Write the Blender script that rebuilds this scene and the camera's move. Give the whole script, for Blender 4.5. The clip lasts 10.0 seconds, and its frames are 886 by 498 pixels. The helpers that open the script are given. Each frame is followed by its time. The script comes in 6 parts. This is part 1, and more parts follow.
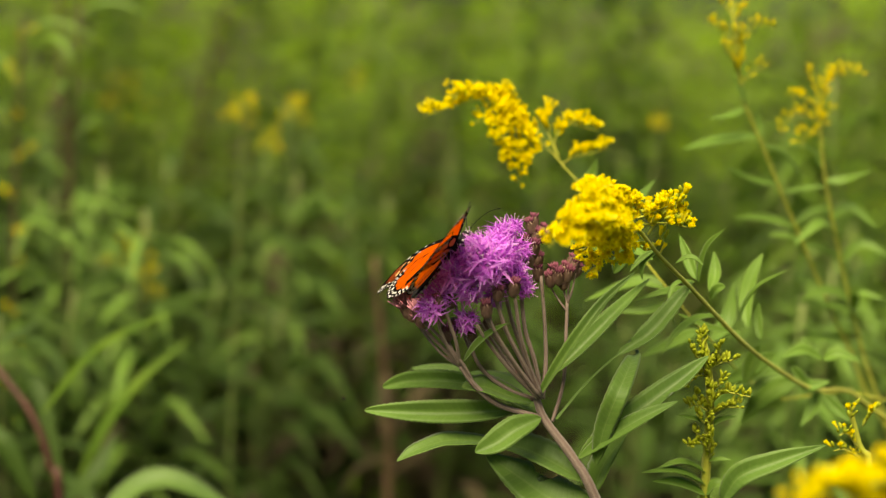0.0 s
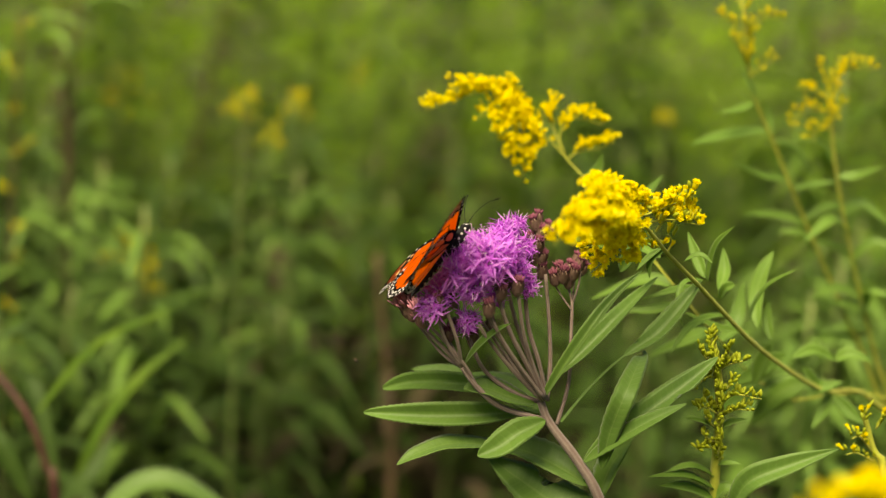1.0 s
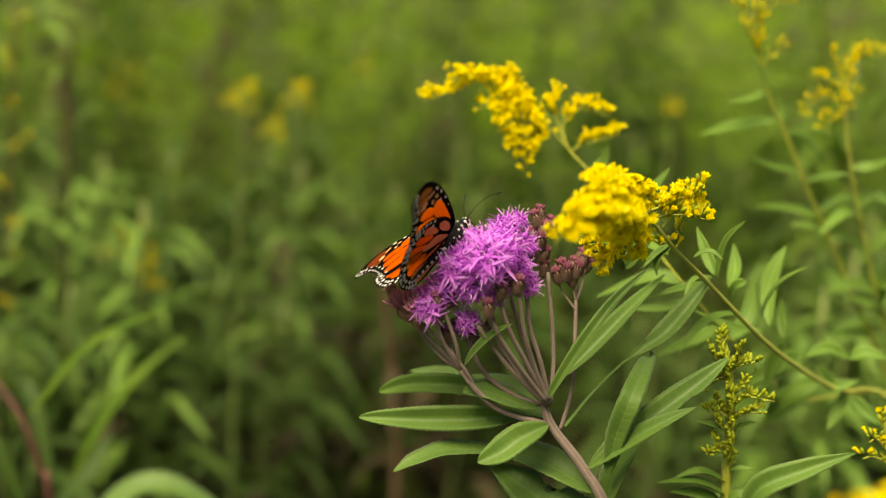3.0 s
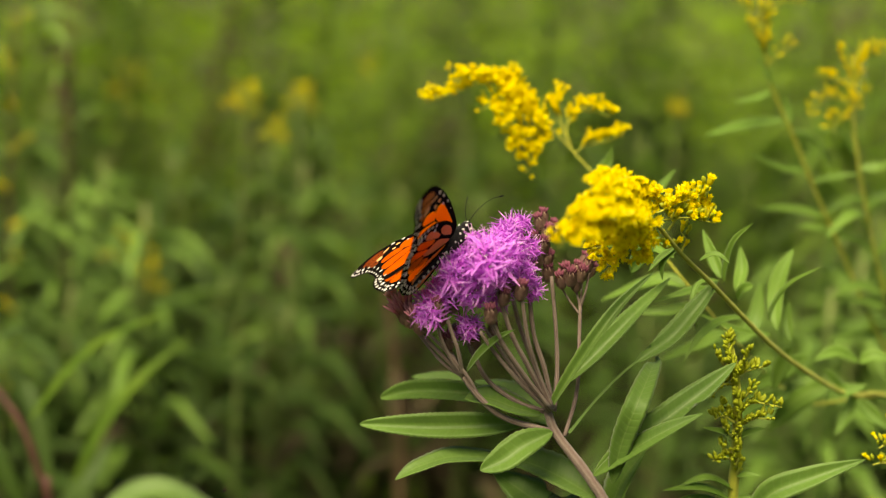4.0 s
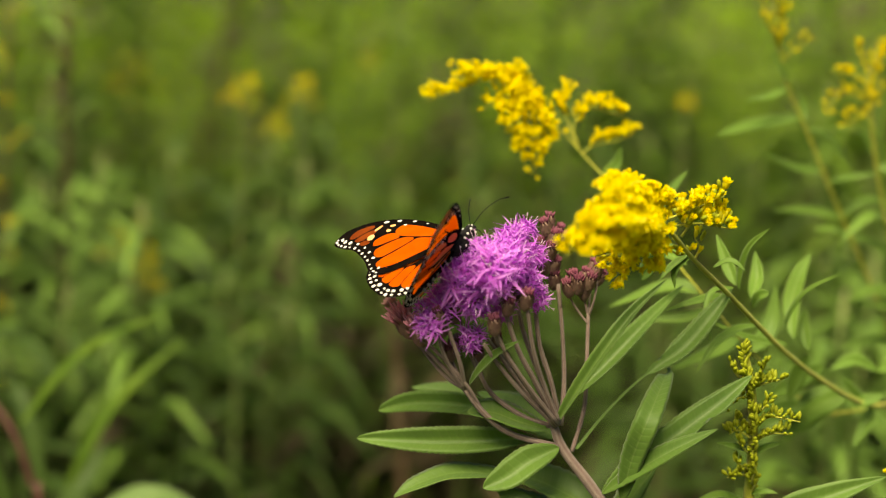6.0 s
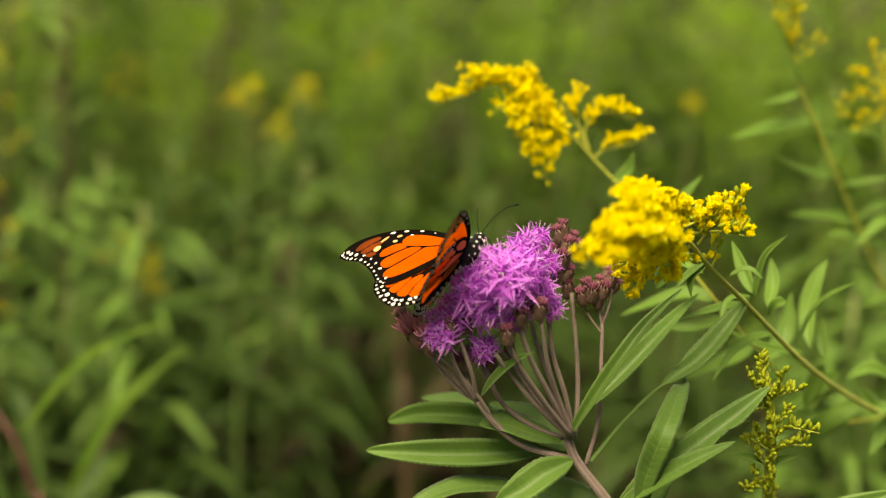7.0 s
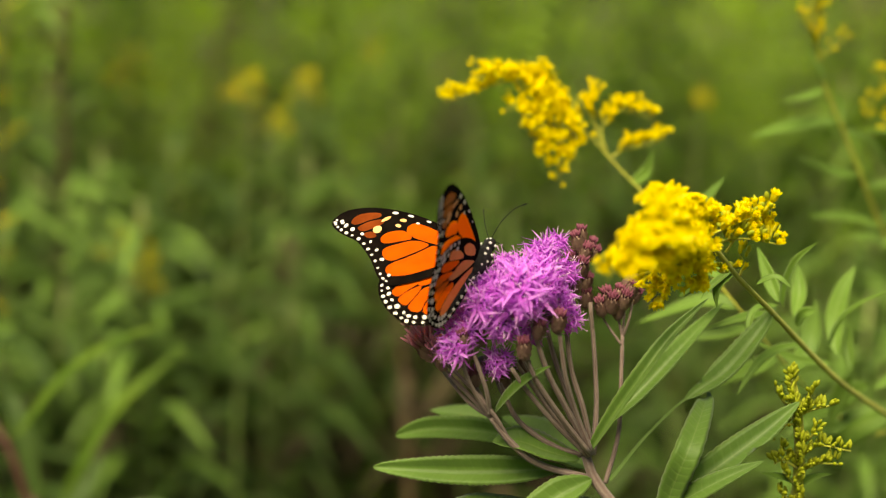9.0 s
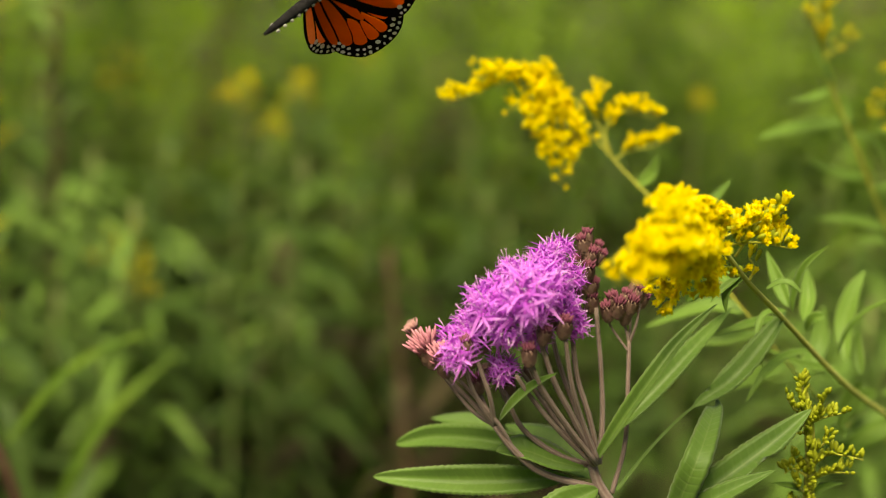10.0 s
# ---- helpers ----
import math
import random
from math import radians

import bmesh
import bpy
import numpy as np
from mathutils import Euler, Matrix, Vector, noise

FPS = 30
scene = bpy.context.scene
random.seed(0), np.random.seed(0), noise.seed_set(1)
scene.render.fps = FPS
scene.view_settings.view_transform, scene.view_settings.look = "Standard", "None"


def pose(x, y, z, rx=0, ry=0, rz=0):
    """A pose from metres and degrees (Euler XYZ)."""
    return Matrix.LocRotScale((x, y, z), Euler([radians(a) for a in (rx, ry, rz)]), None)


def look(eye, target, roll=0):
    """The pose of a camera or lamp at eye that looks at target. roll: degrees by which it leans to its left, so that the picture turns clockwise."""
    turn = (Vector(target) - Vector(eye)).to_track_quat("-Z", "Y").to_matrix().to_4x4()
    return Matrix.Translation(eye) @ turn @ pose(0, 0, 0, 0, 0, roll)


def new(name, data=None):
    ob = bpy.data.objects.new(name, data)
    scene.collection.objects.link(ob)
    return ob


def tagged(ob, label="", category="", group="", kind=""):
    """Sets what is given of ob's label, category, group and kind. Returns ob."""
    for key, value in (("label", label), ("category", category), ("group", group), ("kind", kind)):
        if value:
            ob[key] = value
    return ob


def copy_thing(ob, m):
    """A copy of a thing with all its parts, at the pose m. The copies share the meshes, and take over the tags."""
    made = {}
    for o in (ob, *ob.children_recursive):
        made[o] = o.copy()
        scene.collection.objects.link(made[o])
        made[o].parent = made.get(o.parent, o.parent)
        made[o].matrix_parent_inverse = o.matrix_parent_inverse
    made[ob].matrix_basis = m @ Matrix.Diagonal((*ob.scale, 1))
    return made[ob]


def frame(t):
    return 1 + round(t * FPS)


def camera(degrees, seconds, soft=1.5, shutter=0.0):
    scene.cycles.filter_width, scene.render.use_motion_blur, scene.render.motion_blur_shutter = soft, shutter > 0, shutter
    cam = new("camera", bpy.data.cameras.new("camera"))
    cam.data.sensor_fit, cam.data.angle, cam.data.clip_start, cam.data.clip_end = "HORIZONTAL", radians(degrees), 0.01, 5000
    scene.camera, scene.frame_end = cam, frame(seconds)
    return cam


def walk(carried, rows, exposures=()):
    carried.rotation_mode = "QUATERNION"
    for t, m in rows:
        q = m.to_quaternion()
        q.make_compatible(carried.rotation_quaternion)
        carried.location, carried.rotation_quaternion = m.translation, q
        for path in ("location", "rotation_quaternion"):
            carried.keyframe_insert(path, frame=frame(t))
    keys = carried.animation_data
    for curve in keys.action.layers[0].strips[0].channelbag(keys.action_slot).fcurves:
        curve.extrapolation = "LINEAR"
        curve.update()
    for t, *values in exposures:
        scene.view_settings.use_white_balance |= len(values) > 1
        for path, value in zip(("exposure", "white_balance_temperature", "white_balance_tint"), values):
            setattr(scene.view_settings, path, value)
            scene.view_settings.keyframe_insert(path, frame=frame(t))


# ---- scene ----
cam = camera(35.0, 10.0, soft=1.2)
PATH = [
    (0, (-0.007, -0.532, 1.261), (-0.023, 1.435, 0.899), 4.0),
    (0.5, (-0.007, -0.523, 1.259), (-0.024, 1.444, 0.897), 4.1),
    (1, (-0.006, -0.516, 1.259), (-0.028, 1.45, 0.89), 4.0),
    (1.5, (-0.002, -0.51, 1.26), (-0.037, 1.454, 0.883), 3.9),
    (2, (-0.001, -0.504, 1.258), (-0.039, 1.459, 0.882), 3.8),
    (2.5, (-0.002, -0.498, 1.257), (-0.036, 1.465, 0.877), 3.7),
    (4, (-0.001, -0.484, 1.257), (-0.043, 1.479, 0.875), 3.4),
    (4.5, (0.0, -0.478, 1.257), (-0.044, 1.484, 0.872), 3.4),
    (5, (0.0, -0.471, 1.257), (-0.044, 1.49, 0.868), 3.5),
    (5.5, (0.0, -0.465, 1.257), (-0.046, 1.496, 0.865), 3.5),
    (7, (-0.005, -0.449, 1.258), (-0.052, 1.511, 0.864), 3.3),
    (7.5, (-0.007, -0.443, 1.258), (-0.049, 1.517, 0.863), 3.3),
    (8, (-0.009, -0.437, 1.257), (-0.048, 1.523, 0.862), 3.3),
    (8.5, (-0.01, -0.431, 1.258), (-0.051, 1.528, 0.856), 3.4),
    (9, (-0.01, -0.424, 1.258), (-0.055, 1.533, 0.851), 3.5),
    (9.5, (-0.01, -0.419, 1.257), (-0.054, 1.539, 0.852), 3.4),
    (10, (-0.013, -0.413, 1.256), (-0.049, 1.546, 0.853), 3.5),
]
walk(cam, [(t, look(eye, target, roll)) for t, eye, target, roll in PATH],
     exposures=[(0, 0.86, 7900, 2.0), (10, 0.86, 7900, 2.0)])
cam.data.dof.use_dof = True
cam.data.dof.focus_distance = 0.472
cam.data.dof.aperture_fstop = 5.3
cam.data.dof.aperture_blades = 0

# ---- world, sun, exposure ----
SUN_ELEVATION, SUN_AZIMUTH = 59, 207          # degrees; azimuth clockwise from +y
world = bpy.data.worlds.new("sky")
scene.world = world
world.use_nodes = True
wn = world.node_tree.nodes
sky = wn.new("ShaderNodeTexSky")
sky.sky_type = "NISHITA"
sky.sun_disc = False
sky.sun_elevation = radians(SUN_ELEVATION)
sky.sun_rotation = radians(SUN_AZIMUTH)
sky.dust_density = 3.0
wn["Background"].inputs["Strength"].default_value = 0.055
world.node_tree.links.new(sky.outputs[0], wn["Background"].inputs["Color"])

sun = new("sun", bpy.data.lights.new("sun", "SUN"))
sun.data.energy = 5.2
sun.data.angle = radians(40)
sun.data.color = (1.0, 0.91, 0.74)
sun_dir = Vector((math.sin(radians(SUN_AZIMUTH)) * math.cos(radians(SUN_ELEVATION)),
                  math.cos(radians(SUN_AZIMUTH)) * math.cos(radians(SUN_ELEVATION)),
                  math.sin(radians(SUN_ELEVATION))))
sun.matrix_world = look(sun_dir * 30, (0, 0, 0))


# ---- materials ----
def nodes_of(name):
    m = bpy.data.materials.new(name)
    m.use_nodes = True
    m.node_tree.nodes.clear()
    return m, m.node_tree.nodes, m.node_tree.links


def mixed(n, l, fac, a, b):
    x = n.new("ShaderNodeMix")
    x.data_type = "RGBA"
    for socket, value in ((x.inputs[0], fac), (x.inputs[6], a), (x.inputs[7], b)):
        if isinstance(value, (int, float)):
            socket.default_value = value
        elif isinstance(value, tuple):
            socket.default_value = (*value, 1)
        else:
            l.new(value, socket)
    return x.outputs[2]


def math_node(n, l, op, a, b=0.0, c=0.0):
    x = n.new("ShaderNodeMath")
    x.operation = op
    for socket, value in zip(x.inputs, (a, b, c)):
        if isinstance(value, (int, float)):
            socket.default_value = value
        else:
            l.new(value, socket)
    return x.outputs[0]


def noise_fac(n, l, scale, low, high, detail=3.0, coords="Object"):
    tc = n.new("ShaderNodeTexCoord")
    t = n.new("ShaderNodeTexNoise")
    t.inputs["Scale"].default_value = scale
    t.inputs["Detail"].default_value = detail
    l.new(tc.outputs[coords], t.inputs["Vector"])
    r = n.new("ShaderNodeMapRange")
    r.inputs["From Min"].default_value, r.inputs["From Max"].default_value = low, high
    l.new(t.outputs[0], r.inputs["Value"])
    return r.outputs[0]


def surface(m, n, l, colour, rough, translucent=0.0, through_colour=None, bump=None, bump_strength=0.3, distance=0.0003, sheen=0.0, spec=0.35):
    out = n.new("ShaderNodeOutputMaterial")
    p = n.new("ShaderNodeBsdfPrincipled")
    if isinstance(colour, tuple):
        p.inputs["Base Color"].default_value = (*colour, 1)
    else:
        l.new(colour, p.inputs["Base Color"])
    p.inputs["Roughness"].default_value = rough
    p.inputs["Specular IOR Level"].default_value = spec
    p.inputs["Sheen Weight"].default_value = sheen
    if bump is not None:
        b = n.new("ShaderNodeBump")
        b.inputs["Strength"].default_value = bump_strength
        b.inputs["Distance"].default_value = distance
        l.new(bump, b.inputs["Height"])
        l.new(b.outputs[0], p.inputs["Normal"])
    last = p.outputs[0]
    if translucent:
        t = n.new("ShaderNodeBsdfTranslucent")
        c = through_colour if through_colour is not None else colour
        if isinstance(c, tuple):
            t.inputs["Color"].default_value = (*c, 1)
        else:
            l.new(c, t.inputs["Color"])
        mix = n.new("ShaderNodeMixShader")
        mix.inputs[0].default_value = translucent
        l.new(last, mix.inputs[1])
        l.new(t.outputs[0], mix.inputs[2])
        last = mix.outputs[0]
    l.new(last, out.inputs[0])
    return m


def plain(name, a, b, scale, rough, **more):
    """A surface that varies between two colours in patches and in fine grain."""
    m, n, l = nodes_of(name)
    c = mixed(n, l, noise_fac(n, l, scale, 0.35, 0.65), a, b)
    fine = noise_fac(n, l, scale * 7, 0.3, 0.7)
    c = mixed(n, l, math_node(n, l, "MULTIPLY", fine, 0.35), c, tuple(0.6 * v for v in a))
    return surface(m, n, l, c, rough, bump=fine, **more)


def varied(name, a, b, rough, scale=300, **more):
    """Colour by object and by island, for florets and petals."""
    m, n, l = nodes_of(name)
    g = n.new("ShaderNodeNewGeometry")
    o = n.new("ShaderNodeObjectInfo")
    f = math_node(n, l, "MULTIPLY_ADD", g.outputs["Random Per Island"], 0.55, math_node(n, l, "MULTIPLY", o.outputs["Random"], 0.45))
    c = mixed(n, l, f, a, b)
    fine = noise_fac(n, l, scale, 0.3, 0.7)
    c = mixed(n, l, math_node(n, l, "MULTIPLY", fine, 0.25), c, tuple(0.65 * v for v in a))
    return surface(m, n, l, c, rough, bump=fine, **more)


def leaf_material(name, a, b, rib, rough, translucent, glow, vein_depth, down=0.0):
    """Leaf skin: pale midrib, slanting side veins that swell, blotches and fine grain."""
    m, n, l = nodes_of(name)
    uv = n.new("ShaderNodeUVMap")
    s = n.new("ShaderNodeSeparateXYZ")
    l.new(uv.outputs[0], s.inputs[0])
    off = math_node(n, l, "ABSOLUTE", math_node(n, l, "SUBTRACT", s.outputs[1], 0.5))
    wave = math_node(n, l, "SINE", math_node(n, l, "MULTIPLY_ADD", off, -9.0, math_node(n, l, "MULTIPLY", s.outputs[0], 2.1)))
    side = math_node(n, l, "POWER", math_node(n, l, "MULTIPLY_ADD", wave, 0.5, 0.5), 6.0)
    mid = math_node(n, l, "LESS_THAN", off, 0.028)
    o = n.new("ShaderNodeObjectInfo")
    c = mixed(n, l, noise_fac(n, l, 45, 0.35, 0.65), a, b)
    c = mixed(n, l, math_node(n, l, "MULTIPLY", o.outputs["Random"], 0.4), c, tuple(v * 1.35 for v in b))
    fine = noise_fac(n, l, 900, 0.3, 0.7)
    c = mixed(n, l, math_node(n, l, "MULTIPLY", fine, 0.22), c, tuple(0.55 * v for v in a))
    c = mixed(n, l, math_node(n, l, "MULTIPLY", side, 0.12), c, rib)
    edge = math_node(n, l, "GREATER_THAN", off, 0.465)
    c = mixed(n, l, math_node(n, l, "MULTIPLY", edge, 0.45), c, rib)
    c = mixed(n, l, math_node(n, l, "MULTIPLY", mid, 0.35), c, rib)
    h = math_node(n, l, "MULTIPLY_ADD", side, -vein_depth, math_node(n, l, "MULTIPLY", fine, 0.12))
    return surface(m, n, l, c, rough, translucent, glow, bump=h, bump_strength=0.45, distance=0.0003, spec=0.3, sheen=down)


def stem_material(name, a, b, stripe):
    """Stalk skin: patches, lengthwise ribs and a short pale down."""
    m, n, l = nodes_of(name)
    uv = n.new("ShaderNodeUVMap")
    s = n.new("ShaderNodeSeparateXYZ")
    l.new(uv.outputs[0], s.inputs[0])
    rib = math_node(n, l, "MULTIPLY_ADD", math_node(n, l, "SINE", math_node(n, l, "MULTIPLY", s.outputs[1], 37.7)), 0.5, 0.5)
    c = mixed(n, l, noise_fac(n, l, 150, 0.35, 0.65), a, b)
    c = mixed(n, l, math_node(n, l, "MULTIPLY", rib, 0.5), c, stripe)
    fine = noise_fac(n, l, 1800, 0.3, 0.7)
    c = mixed(n, l, math_node(n, l, "MULTIPLY", fine, 0.4), c, tuple(0.6 * v for v in a))
    return surface(m, n, l, c, 0.75, bump=math_node(n, l, "MULTIPLY_ADD", rib, 0.5, fine), bump_strength=0.5, distance=0.0002, sheen=0.12, spec=0.2)


def violet_material():
    """Floret skin: magenta in the throat, paler towards the tips of the straps, each floret a little different."""
    m, n, l = nodes_of("violet_petal")
    uv = n.new("ShaderNodeUVMap")
    s = n.new("ShaderNodeSeparateXYZ")
    l.new(uv.outputs[0], s.inputs[0])
    o = n.new("ShaderNodeObjectInfo")
    deep = mixed(n, l, o.outputs["Random"], (0.41, 0.010, 0.40), (0.57, 0.045, 0.64))
    pale = mixed(n, l, o.outputs["Random"], (0.64, 0.15, 0.88), (0.90, 0.50, 0.98))
    c = mixed(n, l, s.outputs[0], deep, pale)
    fine = noise_fac(n, l, 4, 0.3, 0.7)
    c = mixed(n, l, math_node(n, l, "MULTIPLY", fine, 0.2), c, (0.40, 0.02, 0.42))
    return surface(m, n, l, c, 0.55, 0.4, (0.66, 0.07, 0.80), bump=fine, distance=0.0002)


LEAF_TOP = leaf_material("leaf_top", (0.066, 0.132, 0.018), (0.100, 0.180, 0.028), (0.19, 0.27, 0.08), 0.5, 0.28, (0.18, 0.36, 0.01), 0.45, 0.16)
LEAF_BACK = leaf_material("leaf_back", (0.150, 0.225, 0.050), (0.19, 0.275, 0.068), (0.28, 0.34, 0.12), 0.65, 0.28, (0.16, 0.32, 0.01), -0.5, 0.16)
GOLD_LEAF_TOP = leaf_material("gold_leaf_top", (0.090, 0.175, 0.022), (0.135, 0.235, 0.034), (0.25, 0.33, 0.09), 0.55, 0.32, (0.24, 0.44, 0.01), 0.2, 0.06)
GOLD_LEAF_BACK = leaf_material("gold_leaf_back", (0.145, 0.235, 0.05), (0.19, 0.285, 0.065), (0.28, 0.36, 0.12), 0.65, 0.32, (0.22, 0.40, 0.01), -0.2, 0.06)
WILD_LEAF = leaf_material("wild_leaf", (0.048, 0.108, 0.006), (0.102, 0.170, 0.011), (0.15, 0.21, 0.04), 0.6, 0.36, (0.20, 0.37, 0.006), 0.2)
WILD_BACK = leaf_material("wild_back", (0.075, 0.135, 0.016), (0.115, 0.175, 0.022), (0.17, 0.23, 0.05), 0.65, 0.36, (0.19, 0.36, 0.006), -0.2)
# wild leaf brightened, so that the far growth looks more strongly lit
FAR_LIT_LEAF = leaf_material("far_lit_leaf", (0.085, 0.170, 0.008), (0.165, 0.250, 0.014), (0.2, 0.27, 0.05), 0.6, 0.38, (0.28, 0.46, 0.006), 0.2)
# wild leaf darkened: the shade deep in the thicket is in its colour
SHADED_LEAF = leaf_material("shaded_leaf", (0.024, 0.056, 0.007), (0.042, 0.080, 0.010), (0.13, 0.18, 0.04), 0.6, 0.3, (0.15, 0.28, 0.01), 0.2)
MAUVE_STEM = stem_material("mauve_stem", (0.128, 0.078, 0.072), (0.200, 0.138, 0.122), (0.33, 0.27, 0.22))
GOLD_STEM = stem_material("gold_stem", (0.32, 0.34, 0.03), (0.42, 0.41, 0.045), (0.50, 0.50, 0.09))
GREEN_STEM = plain("green_stem", (0.10, 0.16, 0.035), (0.17, 0.19, 0.06), 60, 0.65, bump_strength=0.4)
RED_STEM = plain("red_stem", (0.060, 0.020, 0.018), (0.095, 0.04, 0.028), 60, 0.6, bump_strength=0.4)
DRY_STEM = plain("dry_stem", (0.055, 0.031, 0.014), (0.09, 0.054, 0.026), 40, 0.8, bump_strength=0.4)
BRACT = varied("bract", (0.135, 0.066, 0.060), (0.230, 0.150, 0.105), 0.65)
BUD_TIP = varied("bud_tip", (0.10, 0.02, 0.045), (0.22, 0.06, 0.095), 0.7)
PINK_TIP = varied("pink_tip", (0.36, 0.11, 0.17), (0.50, 0.23, 0.27), 0.7)
PINK_BRACT = varied("pink_bract", (0.26, 0.125, 0.120), (0.36, 0.21, 0.16), 0.65)
PALE_TIP = varied("pale_tip", (0.35, 0.17, 0.17), (0.47, 0.28, 0.25), 0.7)
VIOLET = violet_material()
VIOLET_STYLE = varied("violet_style", (0.62, 0.30, 0.62), (0.80, 0.62, 0.76), 0.5)
YELLOW = varied("yellow_petal", (0.93, 0.77, 0.003), (0.97, 0.88, 0.012), 0.55, translucent=0.58)
YELLOW_DISC = varied("yellow_disc", (0.70, 0.48, 0.004), (0.82, 0.64, 0.01), 0.6)
YELLOW_BRACT = varied("yellow_bract", (0.66, 0.60, 0.02), (0.84, 0.72, 0.03), 0.6, translucent=0.45)
OLIVE_BUD = varied("olive_bud", (0.29, 0.35, 0.018), (0.45, 0.47, 0.03), 0.6, translucent=0.35)
ORANGE_TOP = plain("orange_wing_top", (0.62, 0.088, 0.003), (0.72, 0.125, 0.005), 220, 0.75, spec=0.08, translucent=0.45, through_colour=(0.92, 0.27, 0.015), bump_strength=0.15)
ORANGE_UNDER = plain("orange_wing_under", (0.88, 0.24, 0.016), (0.95, 0.31, 0.026), 220, 0.75, spec=0.08, translucent=0.64, through_colour=(0.99, 0.38, 0.015), bump_strength=0.15)
TAN_UNDER = plain("tan_wing_under", (0.66, 0.29, 0.10), (0.74, 0.36, 0.14), 220, 0.75, spec=0.08, translucent=0.35, through_colour=(0.92, 0.30, 0.03), bump_strength=0.15)
DUSK_TOP = plain("dusky_wing_top", (0.14, 0.026, 0.004), (0.21, 0.042, 0.007), 220, 0.8, spec=0.05, translucent=0.2, through_colour=(0.5, 0.1, 0.01), bump_strength=0.15)
DUSK_UNDER = plain("dusky_wing_under", (0.40, 0.16, 0.04), (0.48, 0.21, 0.06), 220, 0.8, spec=0.05, translucent=0.3, through_colour=(0.5, 0.13, 0.01), bump_strength=0.15)
WING_BLACK = plain("wing_black", (0.003, 0.002, 0.0016), (0.006, 0.004, 0.003), 300, 0.9, spec=0.02, bump_strength=0.2)
WING_WHITE = plain("wing_white", (0.56, 0.53, 0.49), (0.70, 0.67, 0.63), 500, 0.7, spec=0.06, bump_strength=0.1)
WING_CREAM = plain("wing_cream", (0.72, 0.34, 0.13), (0.80, 0.46, 0.22), 500, 0.7, spec=0.06, bump_strength=0.1)
BODY_BLACK = plain("body_black", (0.009, 0.008, 0.009), (0.024, 0.022, 0.023), 700, 0.8, spec=0.15, bump_strength=0.8)
BODY_GREY = plain("body_grey", (0.30, 0.29, 0.27), (0.45, 0.44, 0.41), 700, 0.8, bump_strength=0.4)
# withered brown, also used as painted shade low on the weeds
DEAD_SHADE_LEAF = plain("dead_shade_leaf", (0.036, 0.026, 0.011), (0.066, 0.048, 0.019), 60, 0.85, translucent=0.2, bump_strength=0.4)
SOIL = plain("soil", (0.030, 0.023, 0.012), (0.05, 0.050, 0.018), 6, 0.95, bump_strength=0.8, distance=0.02)


# ---- mesh helpers ----
class Build:
    """Vertices, faces, material slots and one uv for each vertex, until they become one mesh."""

    def __init__(self):
        self.verts, self.faces, self.slots, self.uvs = [], [], [], []

    def vert(self, co, u=0.0, v=0.5):
        self.verts.append(tuple(co))
        self.uvs.append((u, v))
        return len(self.verts) - 1

    def face(self, ids, slot=0):
        self.faces.append(tuple(ids))
        self.slots.append(slot)

    def face_hub(self, first):
        """The middle of the ring of six that starts at first, joined to it; further pieces grow from it."""
        hub = self.vert(sum((Vector(self.verts[first + k]) for k in range(6)), Vector()) / 6)
        self.face((first, first + 1, hub))
        return hub

    def mesh(self, name, materials, smooth=True):
        me = bpy.data.meshes.new(name)
        me.from_pydata(self.verts, [], self.faces)
        for m in materials:
            me.materials.append(m)
        me.polygons.foreach_set("material_index", self.slots)
        me.polygons.foreach_set("use_smooth", [smooth] * len(self.faces))
        layer = me.uv_layers.new(name="UVMap")
        ids = np.zeros(len(me.loops), dtype=np.int32)
        me.loops.foreach_get("vertex_index", ids)
        layer.data.foreach_set("uv", np.array(self.uvs, dtype=np.float32)[ids].ravel())
        me.update()
        return me


def part(name, b, materials, parent, label="", smooth=True):
    me = b if isinstance(b, bpy.types.Mesh) else b.mesh(name, materials, smooth)
    ob = new(name, me)
    ob.parent = parent
    if label:
        ob["label"] = label
    return ob


def thing(name, label, category, at=(0, 0, 0), group="", kind=""):
    ob = new(name)
    ob.empty_display_size = 0.02
    ob.location = at
    return tagged(ob, label, category, group, kind)


def spline(points, n, closed=False):
    """n + 1 places along a smooth curve through the points (n places when closed)."""
    p = [Vector(q) for q in points]
    k = len(p)
    out = []
    spans = k if closed else k - 1
    for i in range(n if closed else n + 1):
        s = i / n * spans
        j = min(int(s), spans - 1)
        f = s - j
        if closed:
            a, b, c, d = p[(j - 1) % k], p[j % k], p[(j + 1) % k], p[(j + 2) % k]
        else:
            b, c = p[j], p[j + 1]
            a = p[j - 1] if j else b * 2 - c
            d = p[j + 2] if j + 2 < k else c * 2 - b
        out.append(0.5 * (2 * b + (c - a) * f + (2 * a - 5 * b + 4 * c - d) * f * f + (3 * b - a - 3 * c + d) * f ** 3))
    return out


